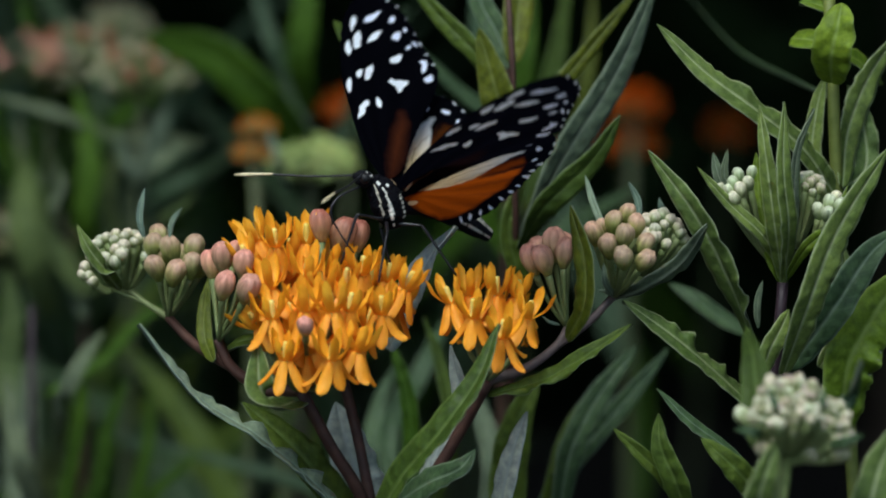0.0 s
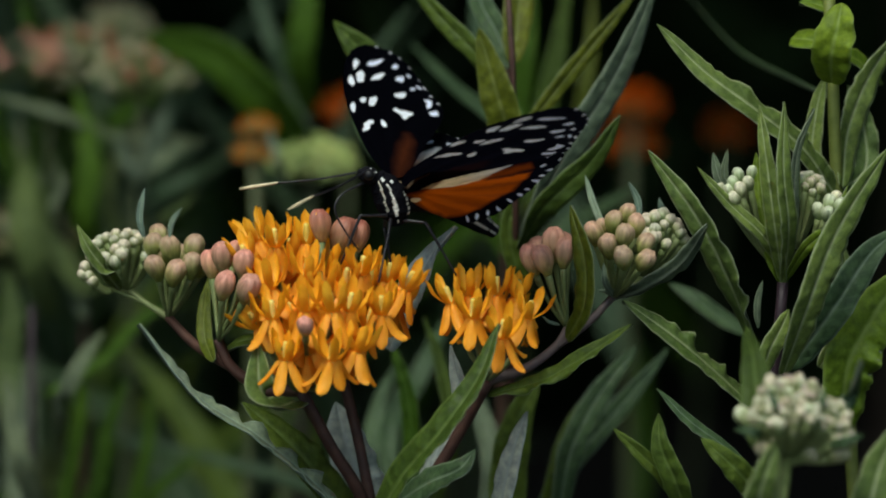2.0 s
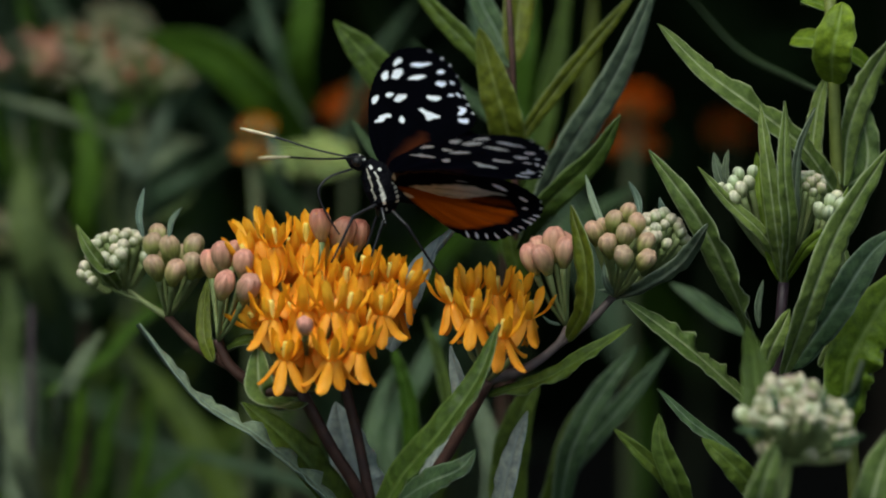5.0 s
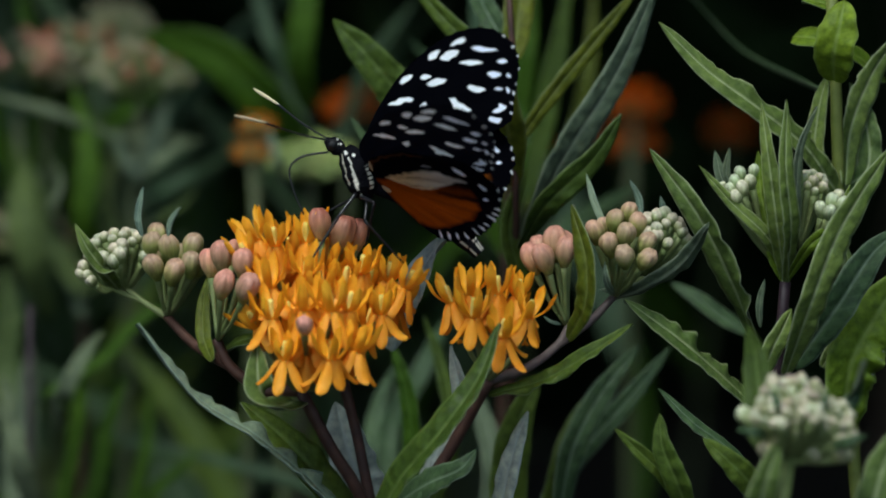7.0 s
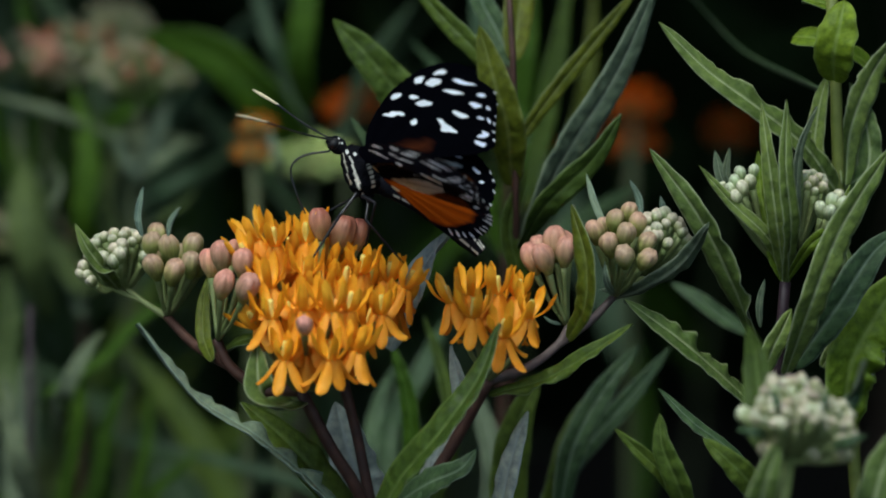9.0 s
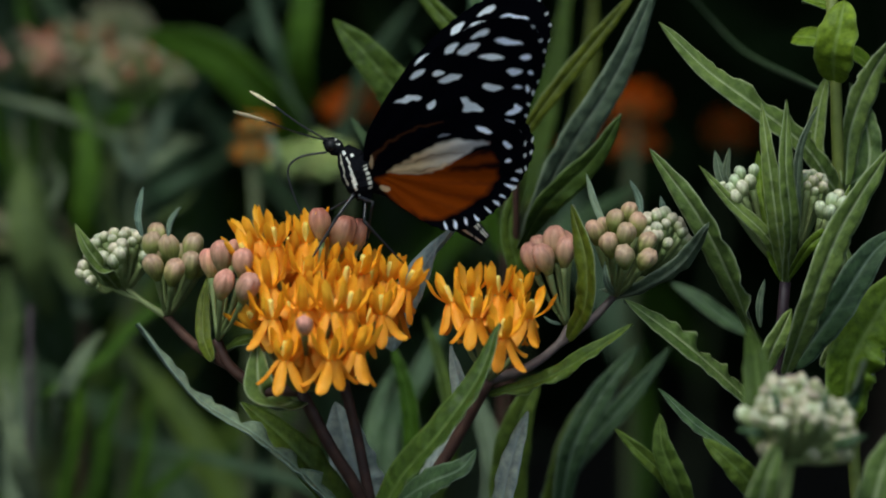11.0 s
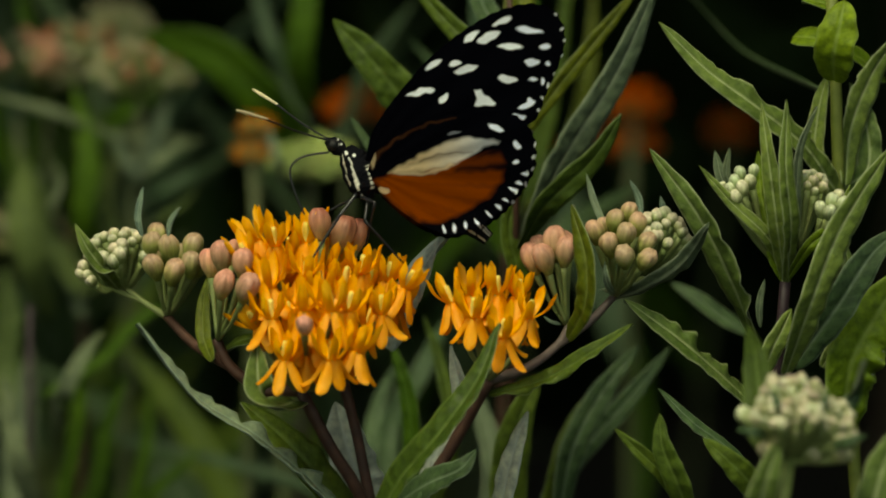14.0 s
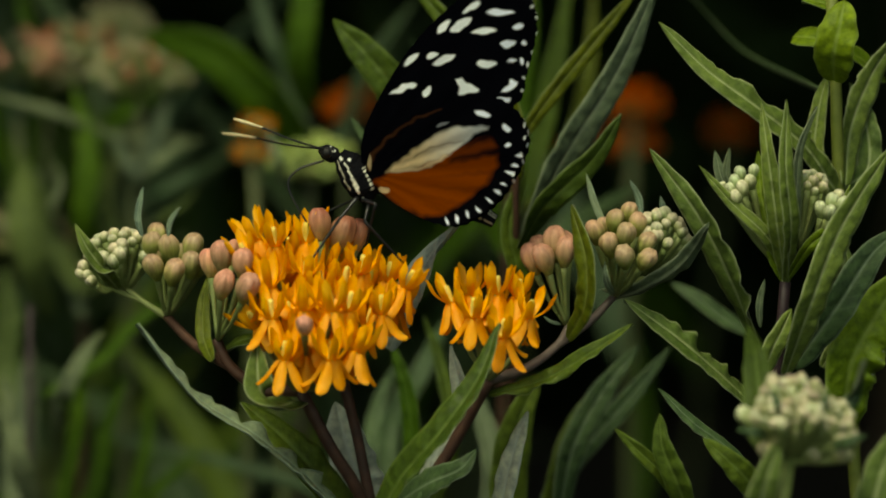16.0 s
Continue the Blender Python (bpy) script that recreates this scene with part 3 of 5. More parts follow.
# buds beside the small head
for x, y, d, s in ((942, 462, 0.4, 1.05), (962, 462, 0.1, 1.05), (980, 436, 0.3, 1.15), (998, 450, 0.1, 1.0), (955, 446, 0.8, 0.95), (1000, 440, 0.8, 1.0)):
    hero.bud((1002, 578, 0.6), x, y, d, "pink", s)
for x, y, d, s in ((1052, 412, 0.5, 1.0), (1075, 434, 0.0, 1.05), (1106, 416, 0.0, 1.05), (1104, 456, -0.3, 1.05), (1141, 460, -0.2, 1.0), (1141, 432, 0.1, 0.95),
                   (1085, 392, 0.6, 0.95), (1110, 378, 0.8, 0.9), (1127, 398, 0.4, 0.95), (1068, 405, 0.9, 0.9), (1125, 425, 0.9, 0.9)):
    hero.bud((1085, 525, 1.0), x, y, d, "tan", s)
dome_buds(hero, (1140, 490, 1.0), 1165, 432, 0.8, 44, 48, 34, "green", 0.84, 8, jitter=0.5)

hero.stem([(1088, 525, 1.0), (1112, 510, 1.0), (1140, 490, 1.0)], (7, 6, 6), STEM_PALE)

# its leaves, from base to tip
hero.leaf([(640, 950, 0.6), (548, 850, -0.2), (448, 768, -0.6), (352, 706, -0.9), (247, 573, -1.2)], 62, (0.5, 0.75, 0.4), LEAF_SILVER, LEAF_SILVER, "narrow silvery leaf with a wavy rim", wavy=0.5, fold=0.25, blunt=0.9)
hero.leaf([(640, 960, 0.9), (590, 880, 0.6), (522, 796, 0.4), (428, 712, 0.4)], 92, (0.3, 0.5, 0.8), LEAF, wavy=0.15)
hero.leaf([(524, 712, -0.1), (490, 720, -0.8), (462, 690, -1.3), (456, 606, -1.3)], 76, (-0.1, 0.75, 0.7), LEAF_PALE, wavy=0.2, base=0.6)
hero.leaf([(652, 960, -0.6), (704, 856, -1.4), (782, 762, -2.0), (848, 668, -2.0), (883, 573, -1.7)], 80, (-0.55, 0.45, 0.7), LEAF, wavy=0.15, fold=0.3)
hero.leaf([(866, 700, 0.2), (960, 674, -0.2), (1050, 622, -0.4), (1118, 574, -0.4)], 42, (0.2, 0.65, 0.75), LEAF, UNDER, wavy=0.6, fold=0.3)
hero.leaf([(732, 900, 1.0), (776, 800, 0.8), (814, 710, 0.5), (797, 612, 0.3)], 58, (-0.4, 0.7, 0.6), LEAF_GREY, LEAF_GREY, "downy grey leaf", wavy=0.3)
hero.leaf([(690, 900, 0.2), (760, 855, -0.6), (815, 830, -0.9), (842, 796, -0.8)], 75, (-0.1, 0.6, 0.8), LEAF_DULL, wavy=0.25)
hero.leaf([(1005, 600, 0.4), (1035, 540, -0.2), (1036, 460, -0.3), (1010, 364, 0.0)], 62, (-0.75, 0.1, 0.7), LEAF_OLIVE, wavy=0.1)
hero.leaf([(1088, 527, 1.0), (1140, 508, 0.6), (1205, 465, 0.2), (1252, 396, -0.6)], 44, (0.1, 0.75, -0.6), LEAF, wavy=0.2)
hero.leaf([(665, 930, 2.4), (636, 850, 2.2), (614, 790, 2.1), (594, 712, 2.1)], 112, (0.1, 0.45, 1), LEAF_GREY, LEAF_GREY, "wrinkled downy grey leaf", wavy=0.35)
hero.leaf([(690, 620, 2.0), (725, 520, 1.6), (765, 452, 1.4), (806, 400, 1.0)], 70, (0.1, 0.8, 0.6), LEAF_GREY, LEAF_GREY, "downy grey leaf", wavy=0.15)
hero.leaf([(212, 512, 2.0), (188, 482, 1.2), (160, 445, 1.0), (136, 398, 1.0)], 40, (-0.3, 0.75, 0.6), LEAF_PALE, LEAF_PALE, wavy=0.15)
hero.stem([(298, 562, 2.0), (255, 535, 2.1), (226, 512, 2.2)], (7, 6, 6), STEM_PALE)
hero.stem([(250, 532, 2.1), (222, 522, 2.2), (198, 512, 2.2)], (5, 5, 4), STEM_PALE)
hero.leaf([(378, 640, 0.3), (364, 600, 0.8), (362, 550, 1.0), (370, 490, 1.2)], 36, (-0.3, 0.3, 0.9), LEAF_OLIVE)
hero.leaf([(400, 620, 0.6), (430, 605, 0.4), (480, 600, 0.3)], 40, (0, 0.8, 0.6), LEAF)
for pts, w in (([(254, 420, 0.8), (247, 385, 0.8), (256, 333, 0.9)], 17), ([(300, 420, 0.8), (305, 392, 0.8), (322, 368, 0.8)], 14),
               ([(1072, 410, 1.2), (1050, 360, 1.4), (1036, 310, 1.6)], 17), ([(1132, 385, 1.2), (1128, 352, 1.3), (1112, 322, 1.3)], 16),
               ([(1175, 400, 1.0), (1172, 375, 1.0), (1166, 350, 1.0)], 16),
               ([(990, 575, 0.5), (972, 570, 0.4), (960, 560, 0.4)], 8), ([(1085, 525, 0.9), (1070, 515, 0.8), (1058, 514, 0.8)], 8), ([(1085, 522, 0.8), (1072, 500, 0.6), (1068, 465, 0.6)], 16)):
    hero.leaf(pts, w, (-0.3, 0.1, 1), LEAF_SILVER, LEAF_SILVER, "small pale bract", n=8)


# ---- the leafy plants beside and behind it ----
side = Plant(0.085, 0.06, "leafy milkweed with pale unopened buds", "budding_milkweed")
S = Vector((0.085, 0.06, 0.0))
side.stem([S, (1540, 1500, 3.0), (1500, 700, 2.2), (1482, 400, 1.8), (1474, 140, 1.4), (1462, -120, 1.6)], (50, 30, 17, 14, 13, 11), STEM_OLIVE, 24)
side.leaf([(1472, 146, 1.0), (1472, 98, 0.5), (1482, 50, 0.4), (1490, 6, 0.6)], 86, (-0.3, 0.1, 1), LEAF_FRESH, wavy=0.2, base=0.3, blunt=0.62)
side.leaf([(1465, 78, 1.6), (1435, 72, 1.7), (1400, 70, 2.0)], 46, (0, 0.5, 0.8), LEAF_FRESH, n=10, base=0.5, blunt=0.4)
side.leaf([(1480, 90, 2.0), (1520, 110, 2.4), (1562, 150, 2.8)], 60, (0.3, 0.6, 0.7), LEAF_FRESH)
side.leaf([(1470, 20, 1.6), (1440, 8, 1.6), (1415, 5, 1.6)], 40, (0, 0.7, 0.6), LEAF_FRESH, n=10)
side.leaf([(1476, 344, 1.6), (1422, 266, 0.9), (1338, 196, 0.4), (1246, 127, 0.2), (1163, 43, 0.2)], 64, (-0.4, 0.6, 0.6), LEAF_PALE, base=0.5, wavy=0.34, fold=0.12)
side.leaf([(1335, 610, 1.6), (1298, 512, 0.8), (1236, 388, 0.3), (1147, 266, 0.2)], 68, (-0.6, 0.45, 0.7), LEAF_PALE, wavy=0.29)
side.leaf([(1330, 720, 1.6), (1260, 655, 1.0), (1196, 600, 0.6), (1103, 532, 0.4)], 66, (-0.35, 0.7, 0.6), LEAF_PALE, base=0.6, wavy=0.34, fold=0.1)
side.leaf([(1490, 330, 1.6), (1500, 230, 2.0), (1540, 130, 2.4), (1590, 60, 2.6)], 75, (0.7, 0.1, 0.8), LEAF_PALE, wavy=0.27)
side.leaf([(1480, 340, 1.8), (1530, 300, 2.2), (1525, 210, 2.4), (1500, 150, 2.4)], 60, (0.2, 0.1, 1), LEAF_PALE, wavy=0.2)
side.leaf([(1470, 330, 2.0), (1440, 280, 2.0), (1445, 200, 2.0), (1462, 130, 2.0)], 45, (-0.4, 0.1, 1), LEAF_PALE, wavy=0.2)
side.leaf([(1386, 660, 0.4), (1428, 545, -0.4), (1480, 412, -0.6), (1572, 262, -0.4)], 76, (0.45, 0.15, 0.85), LEAF_PALE, wavy=0.29)
side.leaf([(1400, 650, 0.8), (1480, 540, 0.2), (1540, 450, 0.2), (1600, 400, 0.3)], 78, (0.4, 0.6, 0.7), LEAF_DULL, wavy=0.2)
side.leaf([(1490, 760, 1.2), (1500, 650, 0.8), (1545, 560, 0.8), (1610, 470, 1.0)], 125, (0.3, 0.4, 0.9), LEAF_FRESH, wavy=0.32)
side.leaf([(1345, 668, 0.2), (1362, 620, 0.0), (1382, 580, 0.0), (1396, 548, 0.2)], 48, (0.4, 0.3, 0.85), LEAF_PALE, wavy=0.2)
side.leaf([(1450, 650, 1.0), (1480, 600, 1.2), (1500, 520, 1.4), (1490, 430, 1.5)], 50, (0.3, 0.1, 1), LEAF_PALE, wavy=0.2)
side.leaf([(1200, 900, -0.6), (1180, 850, -1.0), (1130, 800, -1.2), (1085, 758, -1.2)], 37, (-0.4, 0.5, 0.8), LEAF, wavy=0.32)
side.leaf([(1220, 920, -0.8), (1195, 850, -1.2), (1170, 790, -1.3), (1165, 732, -1.3)], 56, (-0.3, 0.1, 1), LEAF)
side.leaf([(1345, 870, 0.4), (1290, 800, 0.0), (1222, 748, -0.2), (1163, 688, -0.2)], 36, (-0.4, 0.75, 0.5), LEAF_DULL, wavy=0.2)
side.leaf([(1360, 900, -0.4), (1320, 850, -1.0), (1280, 810, -1.2), (1240, 775, -1.2)], 60, (-0.3, 0.5, 0.8), LEAF, wavy=0.2)
side.leaf([(1500, 980, -5.0), (1536, 900, -6.0), (1560, 820, -6.0), (1600, 740, -6.0)], 84, (0.1, 0.3, 1), LEAF_PALE)
side.stem([(1540, 1500, 3.0), (1350, 1000, 2.0), (1376, 620, 0.8), (1386, 500, 0.6)], (32, 14, 11, 10), STEM_PURPLE)
F = (1386, 500, 0.6)
side.leaf([F, (1360, 430, 0.2), (1290, 360, 0.0), (1234, 296, 0.0)], 32, (-0.5, 0.6, 0.6), LEAF_PALE, wavy=0.15)
side.leaf([F, (1366, 440, 0.5), (1346, 360, 0.6), (1338, 270, 0.7)], 46, (-0.3, 0.3, 0.9), LEAF_FRESH, wavy=0.15)
side.leaf([F, (1392, 430, 0.3), (1404, 350, 0.4), (1412, 262, 0.4)], 34, (0.2, 0.3, 0.9), LEAF_PALE, wavy=0.15)
side.leaf([F, (1372, 400, -0.2), (1358, 290, -0.4), (1344, 185, -0.3)], 44, (-0.5, 0.05, 1), LEAF_PALE, wavy=0.2)
side.leaf([F, (1395, 400, -0.3), (1386, 300, -0.6), (1388, 180, -0.5)], 42, (0.4, 0.1, 1), LEAF_PALE, wavy=0.2)
side.leaf([F, (1402, 400, 0.0), (1410, 270, 0.0), (1442, 192, 0.1)], 28, (0.6, 0.1, 0.8), UNDER)
side.leaf([F, (1425, 440, 0.2), (1470, 400, 0.2), (1500, 330, 0.3)], 30, (0.5, 0.3, 0.8), LEAF_FRESH)
side.leaf([(1300, 350, 0.5), (1275, 320, 0.5), (1262, 270, 0.6)], 26, (0, 0.1, 1), UNDER)
side.leaf([(1296, 340, 0.3), (1282, 310, 0.2), (1288, 264, 0.2)], 18, (0, 0.1, 1), UNDER, n=8)
side.stem([F, (1376, 476, 0.6), (1360, 460, 0.6)], (7, 6, 5), STEM_PALE)
side.stem([F, (1404, 466, 0.7), (1425, 450, 0.6)], (7, 6, 5), STEM_PALE)
side.leaf([(1342, 580, 0.6), (1340, 540, 0.5), (1350, 495, 0.5)], 16, (0, 0.1, 1), UNDER, n=8)
for x, y, d, size in ((1286, 334, 0.2, 0.95), (1306, 304, 0.4, 0.95), (1324, 318, 0.1, 0.9), (1298, 346, 0.0, 0.9), (1330, 300, 0.7, 0.9), (1280, 318, 0.7, 0.85), (1310, 330, 0.0, 0.95), (1296, 318, 0.2, 0.9), (1322, 338, 0.3, 0.9), (1274, 330, 0.5, 0.85)):
    side.bud((1360, 460, 0.6), x, y, d, "cream", size)
dome_buds(side, (1410, 440, 0.7), 1428, 340, 0.8, 26, 28, 24, "green", 0.75, 4)
for x, y, d, size in ((1450, 366, 0.3, 1.0), (1470, 352, 0.3, 1.05), (1488, 358, 0.1, 1.1), (1464, 372, 0.0, 0.95), (1480, 346, 0.8, 1.0)):
    side.bud((1425, 450, 0.6), x, y, d, "cream", size)

front = Plant(0.058, -0.063, "young milkweed with a pale green bud cluster", "budding_milkweed")
front.stem([Vector((0.058, -0.063, 0.0)), (1330, 1300, -6.6), (1362, 900, -6.6), (1395, 800, -6.6)], (32, 20, 12, 10), STEM_GREEN)
for k, (x, y, d, kind, r, size) in enumerate(((1402, 688, -6.5, ("green", "mauve", "cream", "dusk"), 26, 0.85), (1368, 690, -6.6, ("dusk", "green", "mauve"), 22, 0.8), (1360, 728, -6.9, ("green", "mauve", "cream", "dusk"), 26, 0.85), (1432, 700, -6.6, ("mauve", "mauve", "dusk", "green"), 26, 0.8),
                                              (1462, 726, -6.7, ("mauve", "mauve", "dusk", "green"), 26, 0.85), (1400, 728, -7.1, ("dusk", "green", "mauve"), 28, 0.85), (1426, 744, -7.2, ("green", "mauve", "cream", "dusk"), 28, 0.9), (1388, 756, -7.1, ("dusk", "green", "mauve"), 26, 0.9),
                                              (1346, 744, -6.8, ("green", "mauve", "cream", "dusk"), 20, 0.8), (1482, 752, -6.8, ("mauve", "mauve", "dusk", "green"), 22, 0.85), (1496, 774, -6.8, ("dusk", "mauve"), 18, 1.1), (1412, 700, -6, ("dusk", "green", "mauve"), 26, 0.8), (1450, 756, -6.8, ("dusk", "green", "mauve"), 24, 0.85))):
    dome_buds(front, (1395, 805, -6.6), x, y, d, r * 0.9, r * 0.85, 24, kind, size * 0.74, 21 + k, jitter=0.9)
for x, y, tx, ty in ((1380, 760, 1360, 690), (1430, 750, 1460, 690), (1350, 770, 1300, 760), (1460, 790, 1530, 770), (1420, 790, 1400, 730)):
    front.leaf([(x, y, -6.8), ((x + tx) / 2 + 6, (y + ty) / 2, -7.2), (tx, ty, -7)], 20, (0.1, 0.2, 1), LEAF_DULL, n=8)
front.bud((1395, 800, -6.6), 1308, 730, -6.6, "cream", 1.1)
for x, y in ((1500, 775), (1490, 800), (1345, 790), (1440, 800), (1370, 770), (1500, 800)):
    front.bud((1395, 805, -6.6), x, y, -6.8, "dusk", 1.1)
front.leaf([(1352, 790, -6.2), (1340, 715, -5.8), (1334, 640, -5.6), (1320, 578, -5.6)], 62, (-0.1, 0.2, 1), LEAF, LEAF, base=0.6)
front.leaf([(1350, 960, -6.6), (1340, 900, -6.8), (1355, 840, -7), (1376, 776, -7)], 58, (0.2, 0.2, 1), LEAF_PALE, LEAF_PALE, base=0.8)
front.leaf([(1440, 800, -6.2), (1480, 740, -5.8), (1505, 700, -5.6), (1528, 640, -6.6)], 34, (0.4, 0.2, 0.9), LEAF_DULL)

back = Plant(0.01, 0.11, "tall leafy milkweed with long grey-green leaves", "leafy_milkweed")
back.stem([Vector((0.01, 0.11, 0.0)), (890, 1200, 10.0), (912, 430, 4.2), (905, 60, 4.0), (890, -160, 4.0)], (30, 13, 9, 7, 6), STEM_BROWN, 24)
back.leaf([(765, 290, 5.5), (724, 196, 5.2), (664, 118, 5.0), (590, 38, 5.0)], 96, (-0.3, 0.35, 0.8), LEAF, wavy=0.08)
back.leaf([(905, 330, 4.2), (898, 230, 3.6), (876, 150, 3.4), (848, 50, 3.4)], 88, (-0.3, 0.1, 1), LEAF_OLIVE, wavy=0.1)
back.leaf([(925, 430, 4.4), (985, 300, 4.0), (1090, 130, 4.0), (1165, -40, 4.2)], 80, (0.6, 0.25, 0.75), UNDER, wavy=0.12, fold=0.12)
back.leaf([(920, 440, 4.0), (960, 370, 3.4), (1050, 280, 3.2), (1098, 204, 3.2)], 66, (0.55, 0.15, 0.8), LEAF, wavy=0.12, fold=0.2)
back.leaf([(912, 260, 4.4), (960, 190, 4.4), (1040, 90, 4.6), (1130, -20, 5.0)], 42, (0.5, 0.2, 0.8), LEAF_OLIVE)
back.leaf([(905, 160, 4.6), (840, 90, 4.6), (780, 30, 4.8), (720, -40, 5.0)], 52, (-0.6, 0.1, 0.8), LEAF)
back.leaf([(905, 120, 5.0), (880, 60, 5.2), (850, 0, 5.4), (840, -80, 5.4)], 60, (-0.1, 0.1, 1), LEAF_DULL)
back.leaf([(908, 110, 5.0), (914, 40, 5.2), (922, -30, 5.4), (930, -100, 5.4)], 74, (0.2, 0.1, 1), LEAF_OLIVE)
back.leaf([(930, 560, 5.0), (920, 500, 4.4), (900, 400, 4.2), (930, 300, 4.4)], 50, (0.3, 0.1, 1), LEAF)
back.leaf([(690, 300, 4.6), (660, 270, 4.6), (622, 210, 4.6)], 22, (0, 0.1, 1), LEAF_DULL)
back.leaf([(905, 240, 4.6), (850, 190, 10.0), (790, 140, 15.0), (722, 70, 18.0)], 36, (-0.3, 0.3, 0.9), LEAF_DULL)

# lower leaves in the gaps under the heads
low = Plant(0.03, 0.09, "low leafy milkweed shoots among the stems", "leafy_milkweed")
low.stem([Vector((0.03, 0.09, 0.0)), (960, 1300, 7.5), (965, 1000, 8.0), (975, 900, 8.0)], (34, 18, 10, 6), STEM_BROWN)
low.leaf([(950, 920, 8.4), (1010, 820, 8.0), (1090, 730, 7.8), (1185, 615, 7.8)], 56, (0.3, 0.5, 0.8), LEAF_DULL)
low.leaf([(985, 930, 7.0), (1010, 800, 6.6), (1060, 700, 6.6), (1130, 610, 6.8)], 66, (0.3, 0.5, 0.8), LEAF_DULL)
low.leaf([(880, 950, 2.0), (894, 860, 1.6), (912, 790, 1.5), (933, 728, 1.6)], 54, (-0.2, 0.6, 0.8), LEAF_GREY, LEAF_GREY, wavy=0.15)
for pts, w, mat in (([(640, 910, 13.0), (652, 810, 13.0), (668, 720, 13.5), (704, 640, 14.0)], 40, LEAF_DULL), ([(750, 910, 14.0), (738, 810, 14.0), (722, 720, 14.0), (704, 640, 14.0)], 44, LEAF_DULL),
                    ([(856, 910, 11.0), (872, 830, 11.0), (858, 750, 11.5), (836, 680, 12.0)], 56, UNDER), ([(700, 900, 14.0), (690, 760, 15.0), (745, 660, 15.0), (790, 560, 16.0)], 60, LEAF_DULL)):
    low.leaf(pts, w, (0.1, 0.4, 0.9), mat, wavy=0.15)
low.leaf([(905, 990, 5.6), (898, 860, 5.4), (915, 750, 5.2), (955, 660, 5.2)], 92, (0.1, 0.15, 1), LEAF, wavy=0.15)
low.leaf([(1320, 590, 8.0), (1270, 560, 8.0), (1230, 530, 8.0), (1185, 502, 8.2)], 46, (-0.2, 0.6, 0.7), LEAF_DULL)
low.leaf([(960, 960, 8.0), (985, 850, 7.6), (1010, 760, 7.4), (1050, 690, 7.4)], 66, (0.4, -0.1, 0.9), LEAF)
low.leaf([(720, 920, 7.5), (730, 800, 7.2), (720, 690, 7.2), (690, 600, 7.4)], 46, (-0.3, 0.1, 0.9), LEAF_BED)
low.leaf([(760, 920, 8.0), (800, 760, 7.8), (780, 650, 8.0), (750, 560, 8.2)], 44, (0.3, 0.1, 0.9), LEAF)
low.leaf([(680, 960, 18.0), (560, 866, 21.0), (360, 808, 22.0), (170, 768, 23.0)], 34, (0.1, -0.1, 0.9), LEAF_DULL, LEAF_DULL)


# ---- plants further back in the bed ----
def stock(mat, under, k):
    rnd = random.Random(100 + k)
    long = rnd.uniform(0.07, 0.11)
    droop = rnd.uniform(-0.1, 0.25)
    pts = [(0, 0, 0), (long * 0.35, 0, long * 0.06), (long * 0.7, 0.004 * rnd.uniform(-1, 1), long * (0.1 - droop * 0.3)), (long, 0.01 * rnd.uniform(-1, 1), long * (0.1 - droop))]
    return finish(blade(pts, rnd.uniform(0.013, 0.021), (0, 0, 1), fold=0.25, wavy=0.15, n=12, seed=k), "leaf", (mat, under))


STOCK = [stock(m, LEAF_DULL, k) for k, m in enumerate((LEAF_BED, LEAF_DULL, LEAF_BED, LEAF, LEAF_DULL, LEAF_BED, LEAF))]


def bed_plant(x, y, tall, seed, head="", top=None, dense=1.0):
    """A single upright stem with leaves all the way up, and perhaps a head of flowers or buds."""
    rnd = random.Random(seed)
    what = {"": "upright leafy milkweed stem", "floret": "leafy milkweed with a red-orange flower head", "amber": "leafy milkweed with an orange flower head", "pink": "leafy milkweed with pinkish bud clusters",
            "dusk": "leafy milkweed with dull mauve-green bud clusters", "lime": "leafy milkweed with a yellow-green bud head", "rust": "leafy milkweed with rusty orange buds", "tan": "leafy milkweed with tan-green bud clusters"}[head]
    p = Plant(x, y, what, "flowering_milkweed" if head in ("floret", "amber") else "budding_milkweed" if head else "leafy_milkweed")
    lean = Vector((rnd.uniform(-0.05, 0.05), rnd.uniform(-0.05, 0.05), tall)) if top is None else Vector(top) - p.base
    mid = lean * 0.5 + Vector((rnd.uniform(-0.012, 0.012), rnd.uniform(-0.012, 0.012), 0))
    me = finish(tube([Vector((0, 0, -0.02)), mid, lean], (0.0022, 0.0018, 0.0012), 12, 7), "stem", STEM_BED)
    part("stem", me, p.ob)
    line = bend([Vector((0, 0, 0)), mid, lean], 40)
    n = int(26 * dense * lean.z / 0.6)
    a = rnd.uniform(0, 6)
    for i in range(n):
        s = 0.25 + 0.75 * (i + 0.5) / n
        q = line[min(40, int(s * 40))]
        a += 2.4 + rnd.uniform(-0.3, 0.3)
        rise = rnd.uniform(0.25, 0.95) + 0.25 * s
        size = rnd.uniform(0.75, 1.15) * (1 - 0.35 * s ** 6)
        m = Matrix.Translation(q) @ Matrix.Rotation(a, 4, "Z") @ Matrix.Rotation(-rise, 4, "Y") @ Matrix.Rotation(rnd.uniform(-0.5, 0.5), 4, "X") @ Matrix.Scale(size, 4)
        part("leaf", rnd.choice(STOCK), p.ob, m=m)
    if head:
        crown(p, lean, head, rnd, 0.43 if head == "floret" else 0.23 if head == "amber" else 0.7 if head == "lime" else 0.8)
    return p


